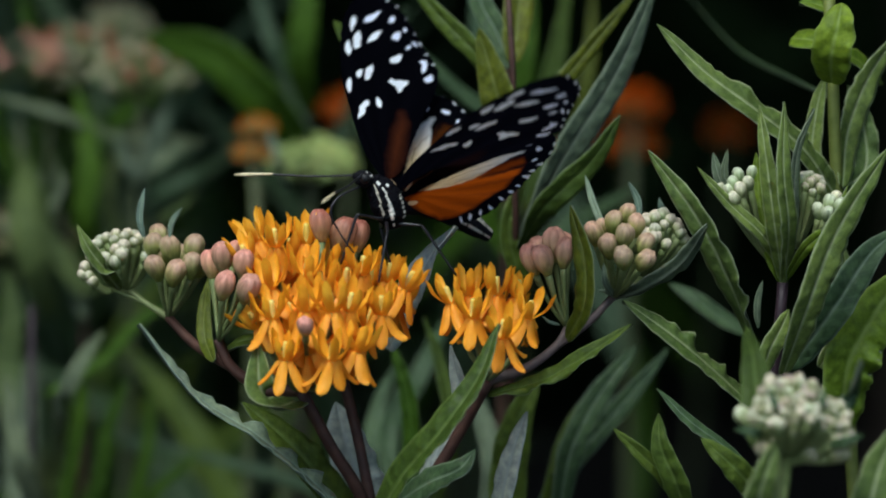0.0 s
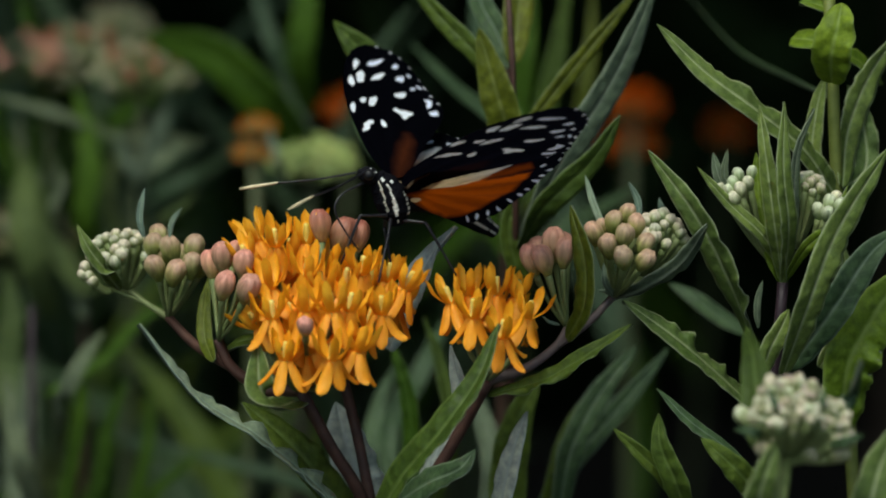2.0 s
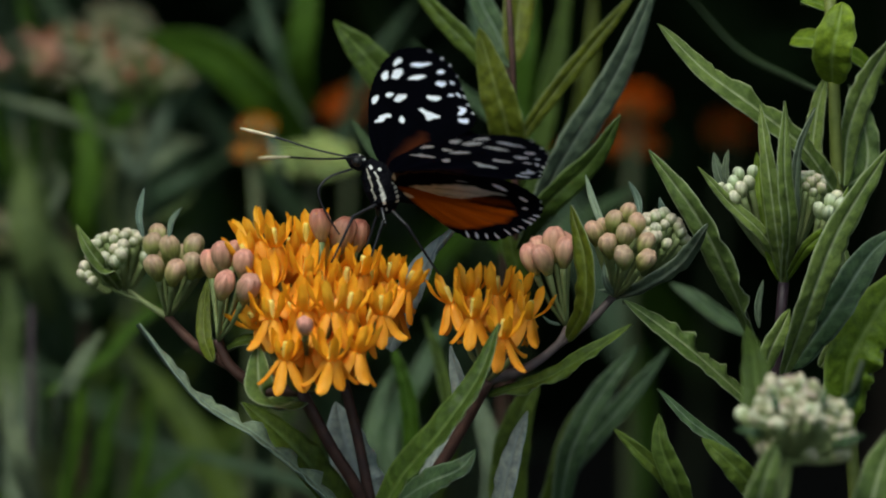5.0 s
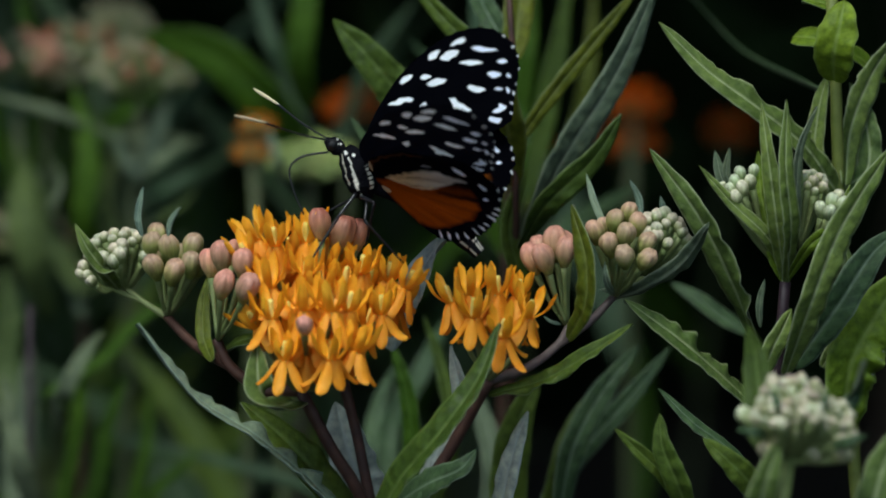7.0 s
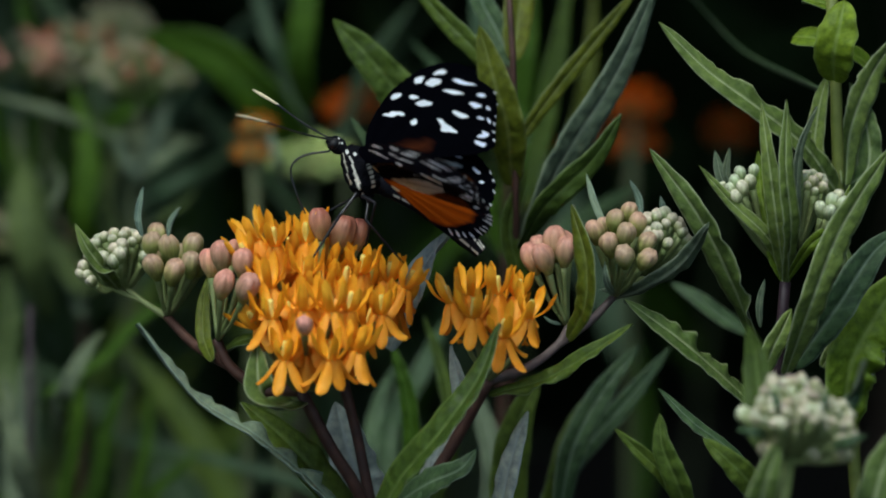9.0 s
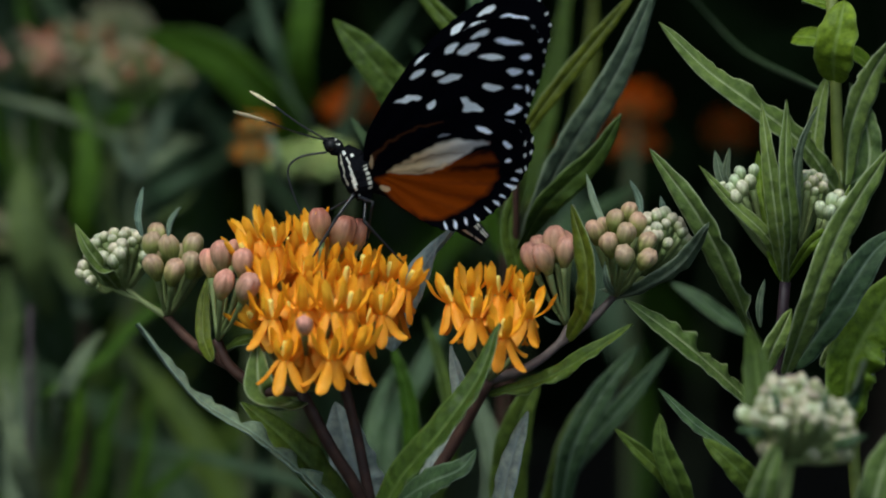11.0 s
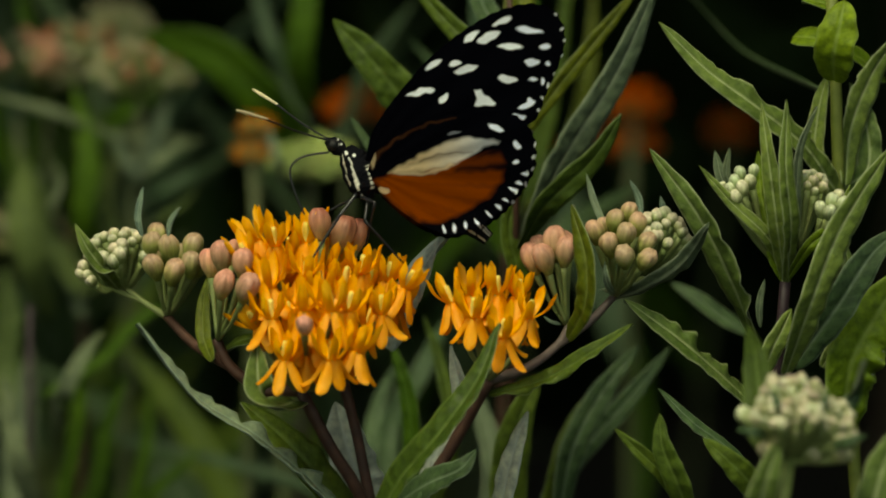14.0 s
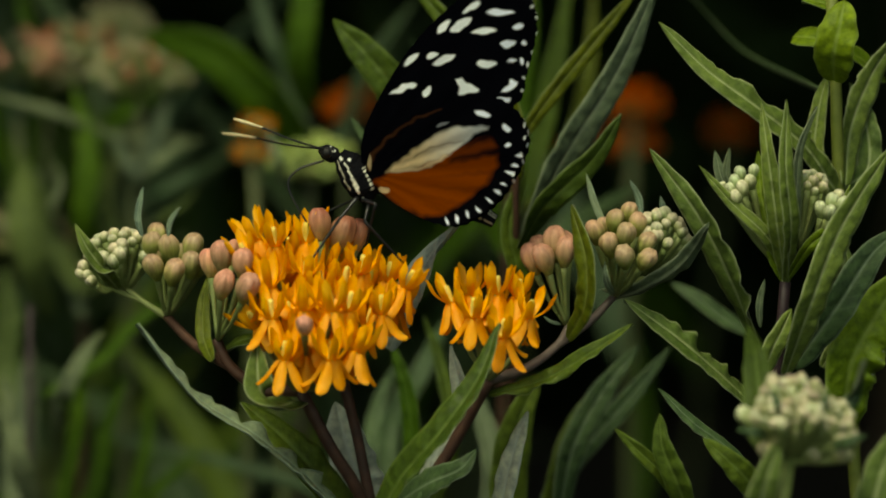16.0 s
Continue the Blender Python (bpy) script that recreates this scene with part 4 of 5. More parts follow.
def crown(p, top, kind, rnd, size=1.0):
    """A rounded head of stalked florets or buds on the stem's top."""
    count = 15 if kind in ("floret", "amber") else 46 if kind in ("dusk", "lime") else 22
    for i in range(count):
        z = 1 - (i + 0.5) / count * 1.0
        r = math.sqrt(1 - z * z)
        a = i * 2.4
        way = Vector((r * math.cos(a), r * math.sin(a), z * 0.8 + 0.15))
        q = top + way * (0.017 if kind in ("floret", "amber") else 0.012) * size * rnd.uniform(0.9, 1.1)
        axis = (way + Vector((0, 0, 0.6))).normalized()
        m = Matrix.Translation(q) @ turned(axis, rnd.uniform(0, 6)) @ Matrix.Scale(rnd.uniform(0.95, 1.15) * size * (1.2 if kind in ("dusk", "lime") else 1.0), 4)
        if kind == "floret":
            floret(p.ob, m, RED_FLORETS[rnd.randrange(2)])
        elif kind == "amber":
            floret(p.ob, m, AMBER_FLORETS[rnd.randrange(2)])
        else:
            part("bud", rnd.choice(BUDS["moss"] if kind in ("pink", "rust", "tan") and rnd.random() < 0.45 else BUDS[kind]), p.ob, m=m)
        part("pedicel", PEDICEL, p.ob, m=Matrix.Translation(top) @ turned(q - top) @ Matrix.Diagonal((1, 1, (q - top).length / 0.01, 1)))


PEDICEL = finish(tube([(0, 0, 0), (0, 0, 0.01)], (0.0005, 0.0006), 2, 6), "pedicel", STEM_PALE)


def headed(x, y, d, kind, seed, dense=1.0):
    """A plant whose head stands at that place of the sheet."""
    top = spot(x, y, d)
    rnd = random.Random(seed)
    bed_plant(top.x + rnd.uniform(-0.03, 0.03), top.y + rnd.uniform(-0.01, 0.04), top.z, seed, kind, top, dense)


headed(553, 318, 27, "lime", 1, 0.1)
headed(25, 145, 31, "pink", 2)
headed(88, 158, 33, "dusk", 3)
headed(150, 132, 33, "rust", 12, 0.5)
headed(250, 168, 29, "rust", 4, 0.1)
headed(205, 88, 40, "dusk", 5)
headed(40, 450, 33, "tan", 6, 0.5)
headed(456, 236, 25, "amber", 7, 0.1)
headed(446, 284, 25, "amber", 15, 0.1)
headed(622, 210, 40, "floret", 8, 0.6)
headed(1120, 204, 44, "floret", 9, 0.12)
headed(1112, 272, 45, "floret", 10, 0.12)
headed(940, 292, 75, "floret", 13, 0.12)
headed(1290, 245, 95, "floret", 14, 0.12)

# broad blurred leaves behind the buds
def backing(x, y, d, label, leaves, stem=STEM_BROWN):
    """A plant behind the heads: stem top on the sheet, then leaves given from base to tip."""
    top = spot(x, y, d)
    p = Plant(top.x, top.y + 0.01, label, "leafy_milkweed")
    p.stem([Vector((top.x, top.y + 0.01, 0)), top - Vector((0.004, 0, 0.25)), top], (26, 10, 7), stem)
    clothe(p, d, leaves)
    return p


def clothe(p, d, leaves):
    for pts, w, n, mat in leaves:
        p.leaf([(a, b, d + c) for a, b, c in pts], w, n, mat, wavy=0.08)


backing(548, 90, 27, "tall milkweed with broad green leaves", [
    ([(545, 270, 0), (470, 180, -1), (380, 100, -1), (250, 66, 0)], 145, (-0.3, -0.25, 1), LEAF_BED),
    ([(548, 200, 0), (530, 110, -1), (540, 20, -1), (545, -80, 0)], 84, (0, -0.3, 1), LEAF_BED),
    ([(545, 230, 0), (515, 150, 1), (480, 70, 1), (440, -60, 2)], 50, (-0.2, 0.2, 0.9), LEAF_DULL),
    ([(548, 330, 0), (600, 250, 2), (650, 120, 2), (740, 0, 3)], 44, (0.3, 0.2, 0.9), LEAF_DULL),
        ([(508, 340, -4), (492, 290, -6), (474, 222, -6)], 34, (0.2, 0.1, 1), LEAF_SILVER)], STEM_PURPLE)
grey = backing(150, 260, 26, "milkweed with long grey-green leaves", [
    ([(330, 246, 2), (200, 240, 0), (100, 202, -1), (-30, 164, 0)], 40, (0, 0.6, 0.8), UNDER),
    ([(165, 480, 0), (150, 390, -1), (160, 280, -1), (132, 150, 0)], 76, (-0.2, 0.1, 1), LEAF_BED),
    ([(240, 330, 0), (262, 285, 0), (280, 235, 0), (300, 180, 0)], 60, (0.2, 0.3, 0.8), UNDER),
    ([(150, 520, 0), (100, 430, 1), (60, 330, 1), (20, 250, 1)], 80, (-0.3, 0.2, 0.9), LEAF_MOSS),
    ([(150, 560, 0), (120, 460, 2), (80, 380, 2), (75, 300, 2)], 52, (-0.2, 0.2, 0.9), UNDER)])
clothe(grey, 26, [
    ([(160, 520, 0), (200, 440, 1), (190, 340, 1), (210, 250, 1)], 46, (0.1, 0.2, 0.9), LEAF_MOSS),
    ([(90, 560, 0), (60, 470, -1), (40, 380, -1), (50, 280, 0)], 90, (0.1, 0.3, 0.9), LEAF_MOSS),
    ([(240, 350, 0), (270, 300, -2), (316, 262, -2), (366, 250, -1)], 36, (0.1, 0.6, 0.8), UNDER),
    ([(240, 360, 0), (290, 340, -2), (340, 310, -2), (386, 300, -1)], 30, (0.0, 0.4, 0.9), LEAF_DULL),
    ([(240, 380, 0), (252, 330, -1), (222, 280, -1), (210, 236, 0)], 34, (-0.2, 0.4, 0.9), UNDER),
    ([(235, 400, 0), (280, 392, -3), (330, 360, -3), (352, 330, -3)], 26, (0.1, 0.7, 0.7), LEAF_MOSS),
    ([(120, 430, 0), (90, 376, -3), (110, 330, -3), (96, 286, -2)], 28, (-0.1, 0.3, 0.9), UNDER)])
shoot = backing(56, 540, 17, "milkweed shoot with a dark purple stem", [
    ([(100, 770, 0), (115, 700, -2), (145, 640, -2), (185, 585, -1)], 50, (0.3, 0.5, 0.9), UNDER),
    ([(70, 920, 0), (40, 820, -1), (20, 740, -1), (10, 660, -1)], 60, (-0.2, 0.4, 0.9), UNDER),
    ([(90, 960, 0), (118, 860, 0), (140, 740, 0), (150, 620, 0)], 44, (0.2, 0.1, 0.9), LEAF_BED),
    ([(110, 960, 2), (170, 860, 2), (190, 760, 2), (230, 660, 2)], 44, (0.2, 0.3, 0.9), LEAF_BED),
    ([(60, 980, 4), (36, 860, 5), (44, 740, 5), (60, 610, 5)], 90, (0.1, 0.3, 0.9), UNDER),
    ([(30, 760, 6), (10, 660, 7), (20, 560, 7), (10, 470, 7)], 80, (0.1, 0.3, 0.9), LEAF_MOSS)], STEM_PURPLE)
clothe(shoot, 17, [
    ([(200, 960, 4), (240, 870, 4), (262, 780, 4), (266, 680, 4)], 36, (0.1, 0.1, 0.9), LEAF_BED),
    ([(220, 960, 2), (265, 880, 1), (330, 820, 1), (360, 790, 1)], 34, (0.2, 0.1, 0.9), LEAF_BED),
    ([(80, 700, 0), (180, 640, 0), (260, 560, 0), (330, 540, 0)], 40, (0.1, 0.6, 0.7), LEAF_BED)])
backing(905, -60, 16, "tall milkweed with grey-green leaves", [
    ([(930, 360, 0), (960, 230, 0), (985, 100, 0), (1010, -60, 0)], 56, (0.2, 0.2, 1), LEAF),
    ([(930, 330, 2), (950, 260, 2), (965, 190, 2), (975, 80, 2)], 60, (0.1, 0.4, 1), LEAF_BED),
    ([(930, 260, 0), (880, 150, 0), (850, 60, 0), (838, -60, 0)], 56, (-0.2, 0.2, 1), LEAF_DULL),
    ([(925, 300, 4), (920, 190, 4), (930, 90, 4), (940, -60, 5)], 60, (0.1, 0.1, 1), LEAF_BED),
    ([(930, 380, 3), (1010, 250, 4), (1040, 130, 4), (1050, -20, 5)], 44, (0.3, 0.1, 1), LEAF_OLIVE),
    ([(920, 480, 3), (880, 420, 3), (850, 330, 3), (820, 260, 4)], 50, (-0.2, 0.1, 1), LEAF_BED),
    ([(930, 450, 0), (1000, 400, 0), (1060, 370, 1), (1130, 330, 2)], 40, (0.2, 0.2, 0.9), LEAF_DULL)])
side.leaf([(1474, 172, 1.8), (1400, 138, 9.0), (1300, 82, 12.0), (1214, -12, 13.0)], 10, (0, 0.5, 0.8), LEAF_DULL)

k = 0
bed = random.Random(77)
for row in range(6):
    y = 0.34 + row * 0.2
    for col in range(int(5 + row * 0.9)):
        span = 0.2 + y * 0.28
        x = -span + 2 * span * (col + bed.uniform(0.1, 0.9)) / int(5 + row * 0.9)
        k += 1
        if x > -0.03 + 0.05 * y or (row == 0 and col % 2) or bed.random() < 0.28:
            continue
        bed_plant(x, y + bed.uniform(-0.06, 0.06), bed.uniform(0.5, 0.68) - 0.02 * row + 0.03 * (x < 0), 200 + k, "", None, 1.0)


# ---- the butterfly ----
def hue_material(name, rough, spec, fine=900, bump=0.2, thin=0.0):
    """Colours come from the scales of each wing or body part."""
    m, nt, b = material(name, rough, spec)
    at = nt.nodes.new("ShaderNodeVertexColor")
    at.layer_name = "scales"
    dust = ramp(nt, grain(nt, 2500, 3, 0.6, False), [(0.3, (0.92, 0.92, 0.92)), (0.7, (1.05, 1.05, 1.05))])
    nt.links.new(blend(nt, 1.0, at.outputs[0], dust, "MULTIPLY"), b.inputs["Base Color"])
    relief(nt, b, grain(nt, fine, 3, 0.55, False), bump, 0.0002)
    if thin:
        tr = nt.nodes.new("ShaderNodeBsdfTranslucent")
        nt.links.new(at.outputs[0], tr.inputs[0])
        mix = nt.nodes.new("ShaderNodeMixShader")
        pale = nt.nodes.new("ShaderNodeSeparateColor")
        nt.links.new(at.outputs[0], pale.inputs[0])
        dense = nt.nodes.new("ShaderNodeMath")
        dense.operation = "MULTIPLY_ADD"
        nt.links.new(pale.outputs[2], dense.inputs[0])
        dense.inputs[1].default_value = -0.5
        dense.inputs[2].default_value = thin
        nt.links.new(dense.outputs[0], mix.inputs[0])
        nt.links.new(b.outputs[0], mix.inputs[1])
        nt.links.new(tr.outputs[0], mix.inputs[2])
        nt.links.new(mix.outputs[0], nt.nodes["Material Output"].inputs["Surface"])
    return m


SCALES = hue_material("wing_scales", 0.75, 0.04, thin=0.66)
FUR = hue_material("body_fur", 0.9, 0.06, 2500, 0.6)
CHITIN = plain_material("black_chitin", (0.006, 0.006, 0.008), (0.018, 0.018, 0.024), 800, 0.32, 0.2, 0.45)
SHIN = plain_material("dull_black_leg", (0.006, 0.006, 0.008), (0.014, 0.014, 0.018), 800, 0.6, 0.2, 0.25)
EYE = plain_material("matt_black_eye", (0.004, 0.004, 0.005), (0.012, 0.012, 0.014), 800, 0.55, 0.1, 0.3)
CLUB = plain_material("cream_club", (0.55, 0.47, 0.28), (0.75, 0.66, 0.44), 900, 0.5)

BLACK = np.array((0.0018, 0.002, 0.005))
WHITE = np.array((0.86, 0.9, 0.97))
PEARL = np.array((0.78, 0.83, 1.0))
CREAM = np.array((0.72, 0.56, 0.34))
ORANGE = np.array((0.35, 0.067, 0.003))
RUST = np.array((0.16, 0.042, 0.014))


def ellipse(x, y, cx, cy, a, b, turn):
    """1 inside, 0 outside, soft at the rim. Places in tenths of a millimetre."""
    c, s = math.cos(radians(turn)), math.sin(radians(turn))
    a, b = a * 0.86, b * 0.72
    u, v = (x - cx) * c - (y - cy) * s, (x - cx) * s + (y - cy) * c
    u = u + 0.5 * math.sin(cx * 1.7) * v
    v = v * (1 + 0.28 * math.sin(cy * 2.3) * np.clip(u / a, -1, 1))
    r = (np.abs(u / a) ** 1.65 + np.abs(v / b) ** 1.65) ** (1 / 1.65)
    return np.clip((1 - r) * min(a, b) / 1.6 + 0.5, 0, 1)


def inside(x, y, poly, soft=4.0):
    """Soft test for a polygon: signed distance over the softness."""
    d = np.full(x.shape, 1e9)
    odd = np.zeros(x.shape, bool)
    for (x0, y0), (x1, y1) in zip(poly, poly[1:] + poly[:1]):
        ex, ey = x1 - x0, y1 - y0
        t = np.clip(((x - x0) * ex + (y - y0) * ey) / (ex * ex + ey * ey), 0, 1)
        d = np.minimum(d, np.hypot(x - x0 - t * ex, y - y0 - t * ey))
        cross = ((y0 > y) != (y1 > y)) & (x < ex * (y - y0) / (ey if abs(ey) > 1e-9 else 1e-9) + x0)
        odd ^= cross
    return np.clip(np.where(odd, d, -d) / soft + 0.5, 0, 1)


def lay(col, mask, tone):
    return col * (1 - mask[:, None]) + np.asarray(tone) * mask[:, None]


def rough(x, y, size, amount):
    """Small wobble for uneven edges."""
    w = np.array([noise.noise(Vector((a / size, b / size, 0.3))) for a, b in zip(x, y)])
    w2 = np.array([noise.noise(Vector((a / size, b / size, 7.3))) for a, b in zip(x, y)])
    return x + w * amount, y + w2 * amount


def fore_colours(x, y, upper, edge):
    x, y = rough(x, y, 14, 3.0)
    col = np.tile(BLACK, (len(x), 1))
    streak = inside(x, y, [(655, 290), (690, 262), (740, 235), (800, 215), (790, 235), (720, 272)], 26)
    col = lay(col, streak * (0.7 if upper else 0.08), RUST)
    inner = ((760, 113, 19, 8.5, 35), (799, 110, 13, 8, 5), (818, 121, 25, 9.5, 12), (733, 163, 25, 8, 18),
             (752, 158, 12, 8, -10), (779, 172, 12, 9.5, 60), (825, 63, 20, 8, 38), (855, 63, 25, 11.5, 22), (878, 35, 21, 7, 28), (893, 79, 25, 8, 4))
    outer = ((928, 50, 28, 8, -7), (890, 137, 20, 10, -8), (932, 106, 16, 9.5, -6), (955, 78, 12, 7, 0), (925, 182, 17, 7, 22), (931, 176, 7, 9, 0), (935, 137, 10, 4, 0),
              (952, 140, 4.5, 8, -15), (961, 108, 6, 6, 0), (912, 203, 14, 9, 10))
    for s in inner + outer:
        col = lay(col, ellipse(x, y, *s), WHITE if s[0] < 900 else PEARL)
    col = lay(col, inside(x, y, [(831, 155), (845, 155), (851, 165), (872, 180), (868, 185), (834, 185), (837, 169)], 2.5), WHITE)
    for p in ((972, 22), (984, 45), (989, 68), (984, 95), (972, 126), (962, 146), (953, 168), (946, 190)):
        col = lay(col, ellipse(x, y, *p, 3.5, 4.5, 20) * 0.8, WHITE)
    return col


def hind_colours(x, y, upper, edge):
    x, y = rough(x, y, 16, 4.0)
    col = np.tile(BLACK, (len(x), 1))
    orange = inside(x, y, [(662, 322), (692, 306), (750, 302), (815, 276), (880, 264), (892, 285), (884, 318), (862, 345), (822, 370), (780, 389), (742, 387), (702, 364)], 10)
    ang = np.arctan2(y - 318, x - 640)
    ray = 0.5 + 0.5 * np.sin(ang * 46)
    far = np.clip((x - 700) / 200, 0, 1)
    tone = ORANGE * 0.95 if not upper else np.array((0.17, 0.05, 0.005))
    col = lay(col, orange, tone)
    col = lay(col, orange * np.clip(ray - 0.55, 0, 1) * 0.75 * far, BLACK * 3)
    wedge = inside(x, y, [(795, 290), (880, 256), (906, 268), (898, 298), (850, 297), (805, 301)], 10)
    col = lay(col, wedge * (0.5 + 0.45 * ray), BLACK)
    band = inside(x, y, [(686, 305), (722, 283), (760, 261), (793, 246), (827, 239), (880, 244), (878, 250), (851, 258), (832, 269), (803, 286), (762, 299), (724, 307)], 6)
    shade = np.clip((x - 745) / 110, 0, 1)[:, None]
    col = col * (1 - band[:, None]) + (CREAM * (1 - shade) + WHITE * 0.72 * shade) * (0.82 + 0.18 * ray[:, None]) * band[:, None]
    col = lay(col, inside(x, y, [(738, 284), (775, 268), (836, 262), (836, 264), (776, 271), (739, 287)], 3) * 0.45, (0.1, 0.06, 0.03))
    vein = inside(x, y, [(695, 303), (756, 303), (796, 286), (799, 289), (760, 307.5), (696, 307)], 4)
    col = lay(col, vein * 0.75, (0.8, 0.66, 0.44))
    costa = inside(x, y, [(650, 298), (668, 268), (700, 243), (750, 216), (800, 205), (799, 207), (752, 219), (702, 247), (673, 273), (658, 302)], 5)
    col = lay(col, costa * 0.42, (0.22, 0.085, 0.03))
    col = lay(col, ellipse(x, y, 660, 284, 6, 24, -24) * 0.9, CREAM)
    col = lay(col, ellipse(x, y, 679, 336, 8, 12, 40) * 0.8, CREAM)
    for s in ((872, 222, 17, 7, -22), (912, 252, 9, 8, -30), (909, 282, 6, 5, 0), (800, 233, 12, 5, 10)):
        col = lay(col, ellipse(x, y, *s) * (0.35 if s[0] == 800 else 1.0), PEARL)
    if not upper:
        for px, py in ((926, 302), (915, 318), (906, 330), (892, 348), (880, 360), (863, 374), (843, 387), (823, 394), (803, 399), (785, 401)):
            col = lay(col, ellipse(x, y, px, py, 8.5, 3.9, -math.degrees(math.atan2(py - 290, px - 770))), PEARL)
    for p in ((938, 225), (943, 250), (940, 272), (930, 300), (912, 335)):
        col = lay(col, ellipse(x, y, *p, 3, 6, 0) * 0.8, WHITE)
    return col


FORE = [(645, 285), (652, 245), (672, 205), (706, 157), (752, 103), (808, 55), (866, 19), (925, 3), (965, 12), (986, 42), (988, 80), (974, 124), (957, 165), (942, 205), (905, 226), (840, 245), (760, 268), (690, 290)]
HIND = [(650, 302), (668, 262), (704, 238), (752, 210), (815, 197), (880, 193), (918, 206), (938, 232), (944, 266), (932, 302), (910, 338), (880, 372), (842, 397), (800, 410), (752, 397), (710, 372), (672, 340)]


def wing_mesh(name, outline, hinge, colours, upper, scallop, bulge, droop=0.0):
    """A membrane, veined and slightly cambered, in its own plane about its hinge."""
    ring = bend([Vector((x, y, 0)) for x, y in outline] + [Vector((*outline[0], 0))], 480)[:-1]
    m, n = len(ring), 110
    cx, cy = sum(p.x for p in ring) / m, sum(p.y for p in ring) / m
    pts = [(cx, cy, 0.0)]
    for i in range(1, n + 1):
        s = i / n
        for j, p in enumerate(ring):
            out = 1.0
            if p.x > 760:
                out += scallop * math.sin(j / m * 80 * math.pi) * s ** 8
            pts.append((cx + (p.x - cx) * s * out, cy + (p.y - cy) * s * out, s))
    a = np.array(pts)
    x, y = a[:, 0], a[:, 1]
    col = colours(x.copy(), y.copy(), upper, a[:, 2])
    ang = np.arctan2(hinge[1] - y, x - hinge[0])
    reach = np.hypot(x - hinge[0], y - hinge[1])
    z = bulge * np.sin(np.clip(reach / 420, 0, 1) * math.pi) * 10 + 1.2 * np.sin(ang * 24) * np.clip(reach / 200, 0, 1)
    hang = np.clip(y - hinge[1], 0, None)
    z = (z + math.copysign(0.0015, bulge) * droop * hang ** 2) * 1e-4
    verts = np.stack([(x - hinge[0]) * 1e-4, (hinge[1] - y) * 1e-4, z], 1)
    faces = [(0, 1 + j, 1 + (j + 1) % m) for j in range(m)]
    for i in range(n - 1):
        b, c = 1 + i * m, 1 + (i + 1) * m
        faces += [(b + j, c + j, c + (j + 1) % m, b + (j + 1) % m) for j in range(m)]
    me = bpy.data.meshes.new(name)
    me.from_pydata(verts.tolist(), [], [f[::-1] for f in faces])
    layer = me.color_attributes.new("scales", "FLOAT_COLOR", "POINT")
    layer.data.foreach_set("color", np.concatenate([col, np.ones((len(col), 1))], 1).ravel())
    me.materials.append(SCALES)
    me.shade_smooth()
    me.validate()
    return me


def fur_mesh(name, points, radii, paint, n=40, sides=32):
    """A furry round body part along the points, with its markings: paint(s, angle) gives the colour."""
    line = bend([Vector(p) * 1e-4 for p in points], n)
    verts, cols, faces = [], [], []
    for i, p in enumerate(line):
        s = i / n
        t = (line[min(i + 1, n)] - line[max(i - 1, 0)]).normalized()
        other = Vector((0, 0, 1))
        one = other.cross(t).normalized()
        g = s * (len(radii) - 1)
        k = min(int(g), len(radii) - 2)
        f = g - k
        f = f * f * (3 - 2 * f)
        r = (radii[k] * (1 - f) + radii[k + 1] * f) * 1e-4
        for j in range(sides):
            a = 2 * math.pi * j / sides
            w = r * (1 + 0.06 * noise.noise(Vector((s * 30, math.cos(a) * 4, math.sin(a) * 4))))
            verts.append(p + (one * math.cos(a) + other * math.sin(a)) * w)
            cols.append((*paint(s, a), 1.0))
    for i in range(n):
        for j in range(sides):
            q = (i * sides + j, i * sides + (j + 1) % sides, (i + 1) * sides + (j + 1) % sides, (i + 1) * sides + j)
            faces.append(q)
    faces.append(tuple(range(sides))[::-1])
    faces.append(tuple(range(n * sides, (n + 1) * sides)))
    me = bpy.data.meshes.new(name)
    me.from_pydata([tuple(v) for v in verts], [], faces)
    layer = me.color_attributes.new("scales", "FLOAT_COLOR", "POINT")
    layer.data.foreach_set("color", [c for q in cols for c in q])
    me.materials.append(FUR)
    me.shade_smooth()
    return me


def near_angle(a, b, w):
    d = abs((a - b + math.pi) % (2 * math.pi) - math.pi)
    return d < w


def paint_thorax(s, a):
    for c in (1, -1):
        o = -((a - c * math.pi / 2 + math.pi) % (2 * math.pi) - math.pi) * c
        if abs(o + 0.62 + 0.5 * s) < 0.06 + 0.012 * math.sin(s * 40) and 0.06 < s < 0.7:
            return (0.55, 0.52, 0.42)
        if abs(o + 0.12 + 0.38 * s) < 0.045 + 0.1 * math.exp(-((s - 0.62) / 0.16) ** 2) and 0.18 < s < 0.82:
            return (0.74, 0.72, 0.64)
        if abs(o + 0.2) < 0.15 and abs(s - 0.09) < 0.035 or abs(o - 0.25) < 0.1 and abs(s - 0.2) < 0.03:
            return (0.7, 0.7, 0.66)
        if abs(o + 0.42) < 0.12 and abs(s - 0.92) < 0.03:
            return (0.66, 0.64, 0.56)
        if abs(o - 0.55) < 0.15 and 0.45 < s < 0.85 and (s * 13) % 1 > 0.35 and (o * 11) % 1 > 0.25:
            return (0.62, 0.6, 0.52)
    return (0.004, 0.004, 0.006)


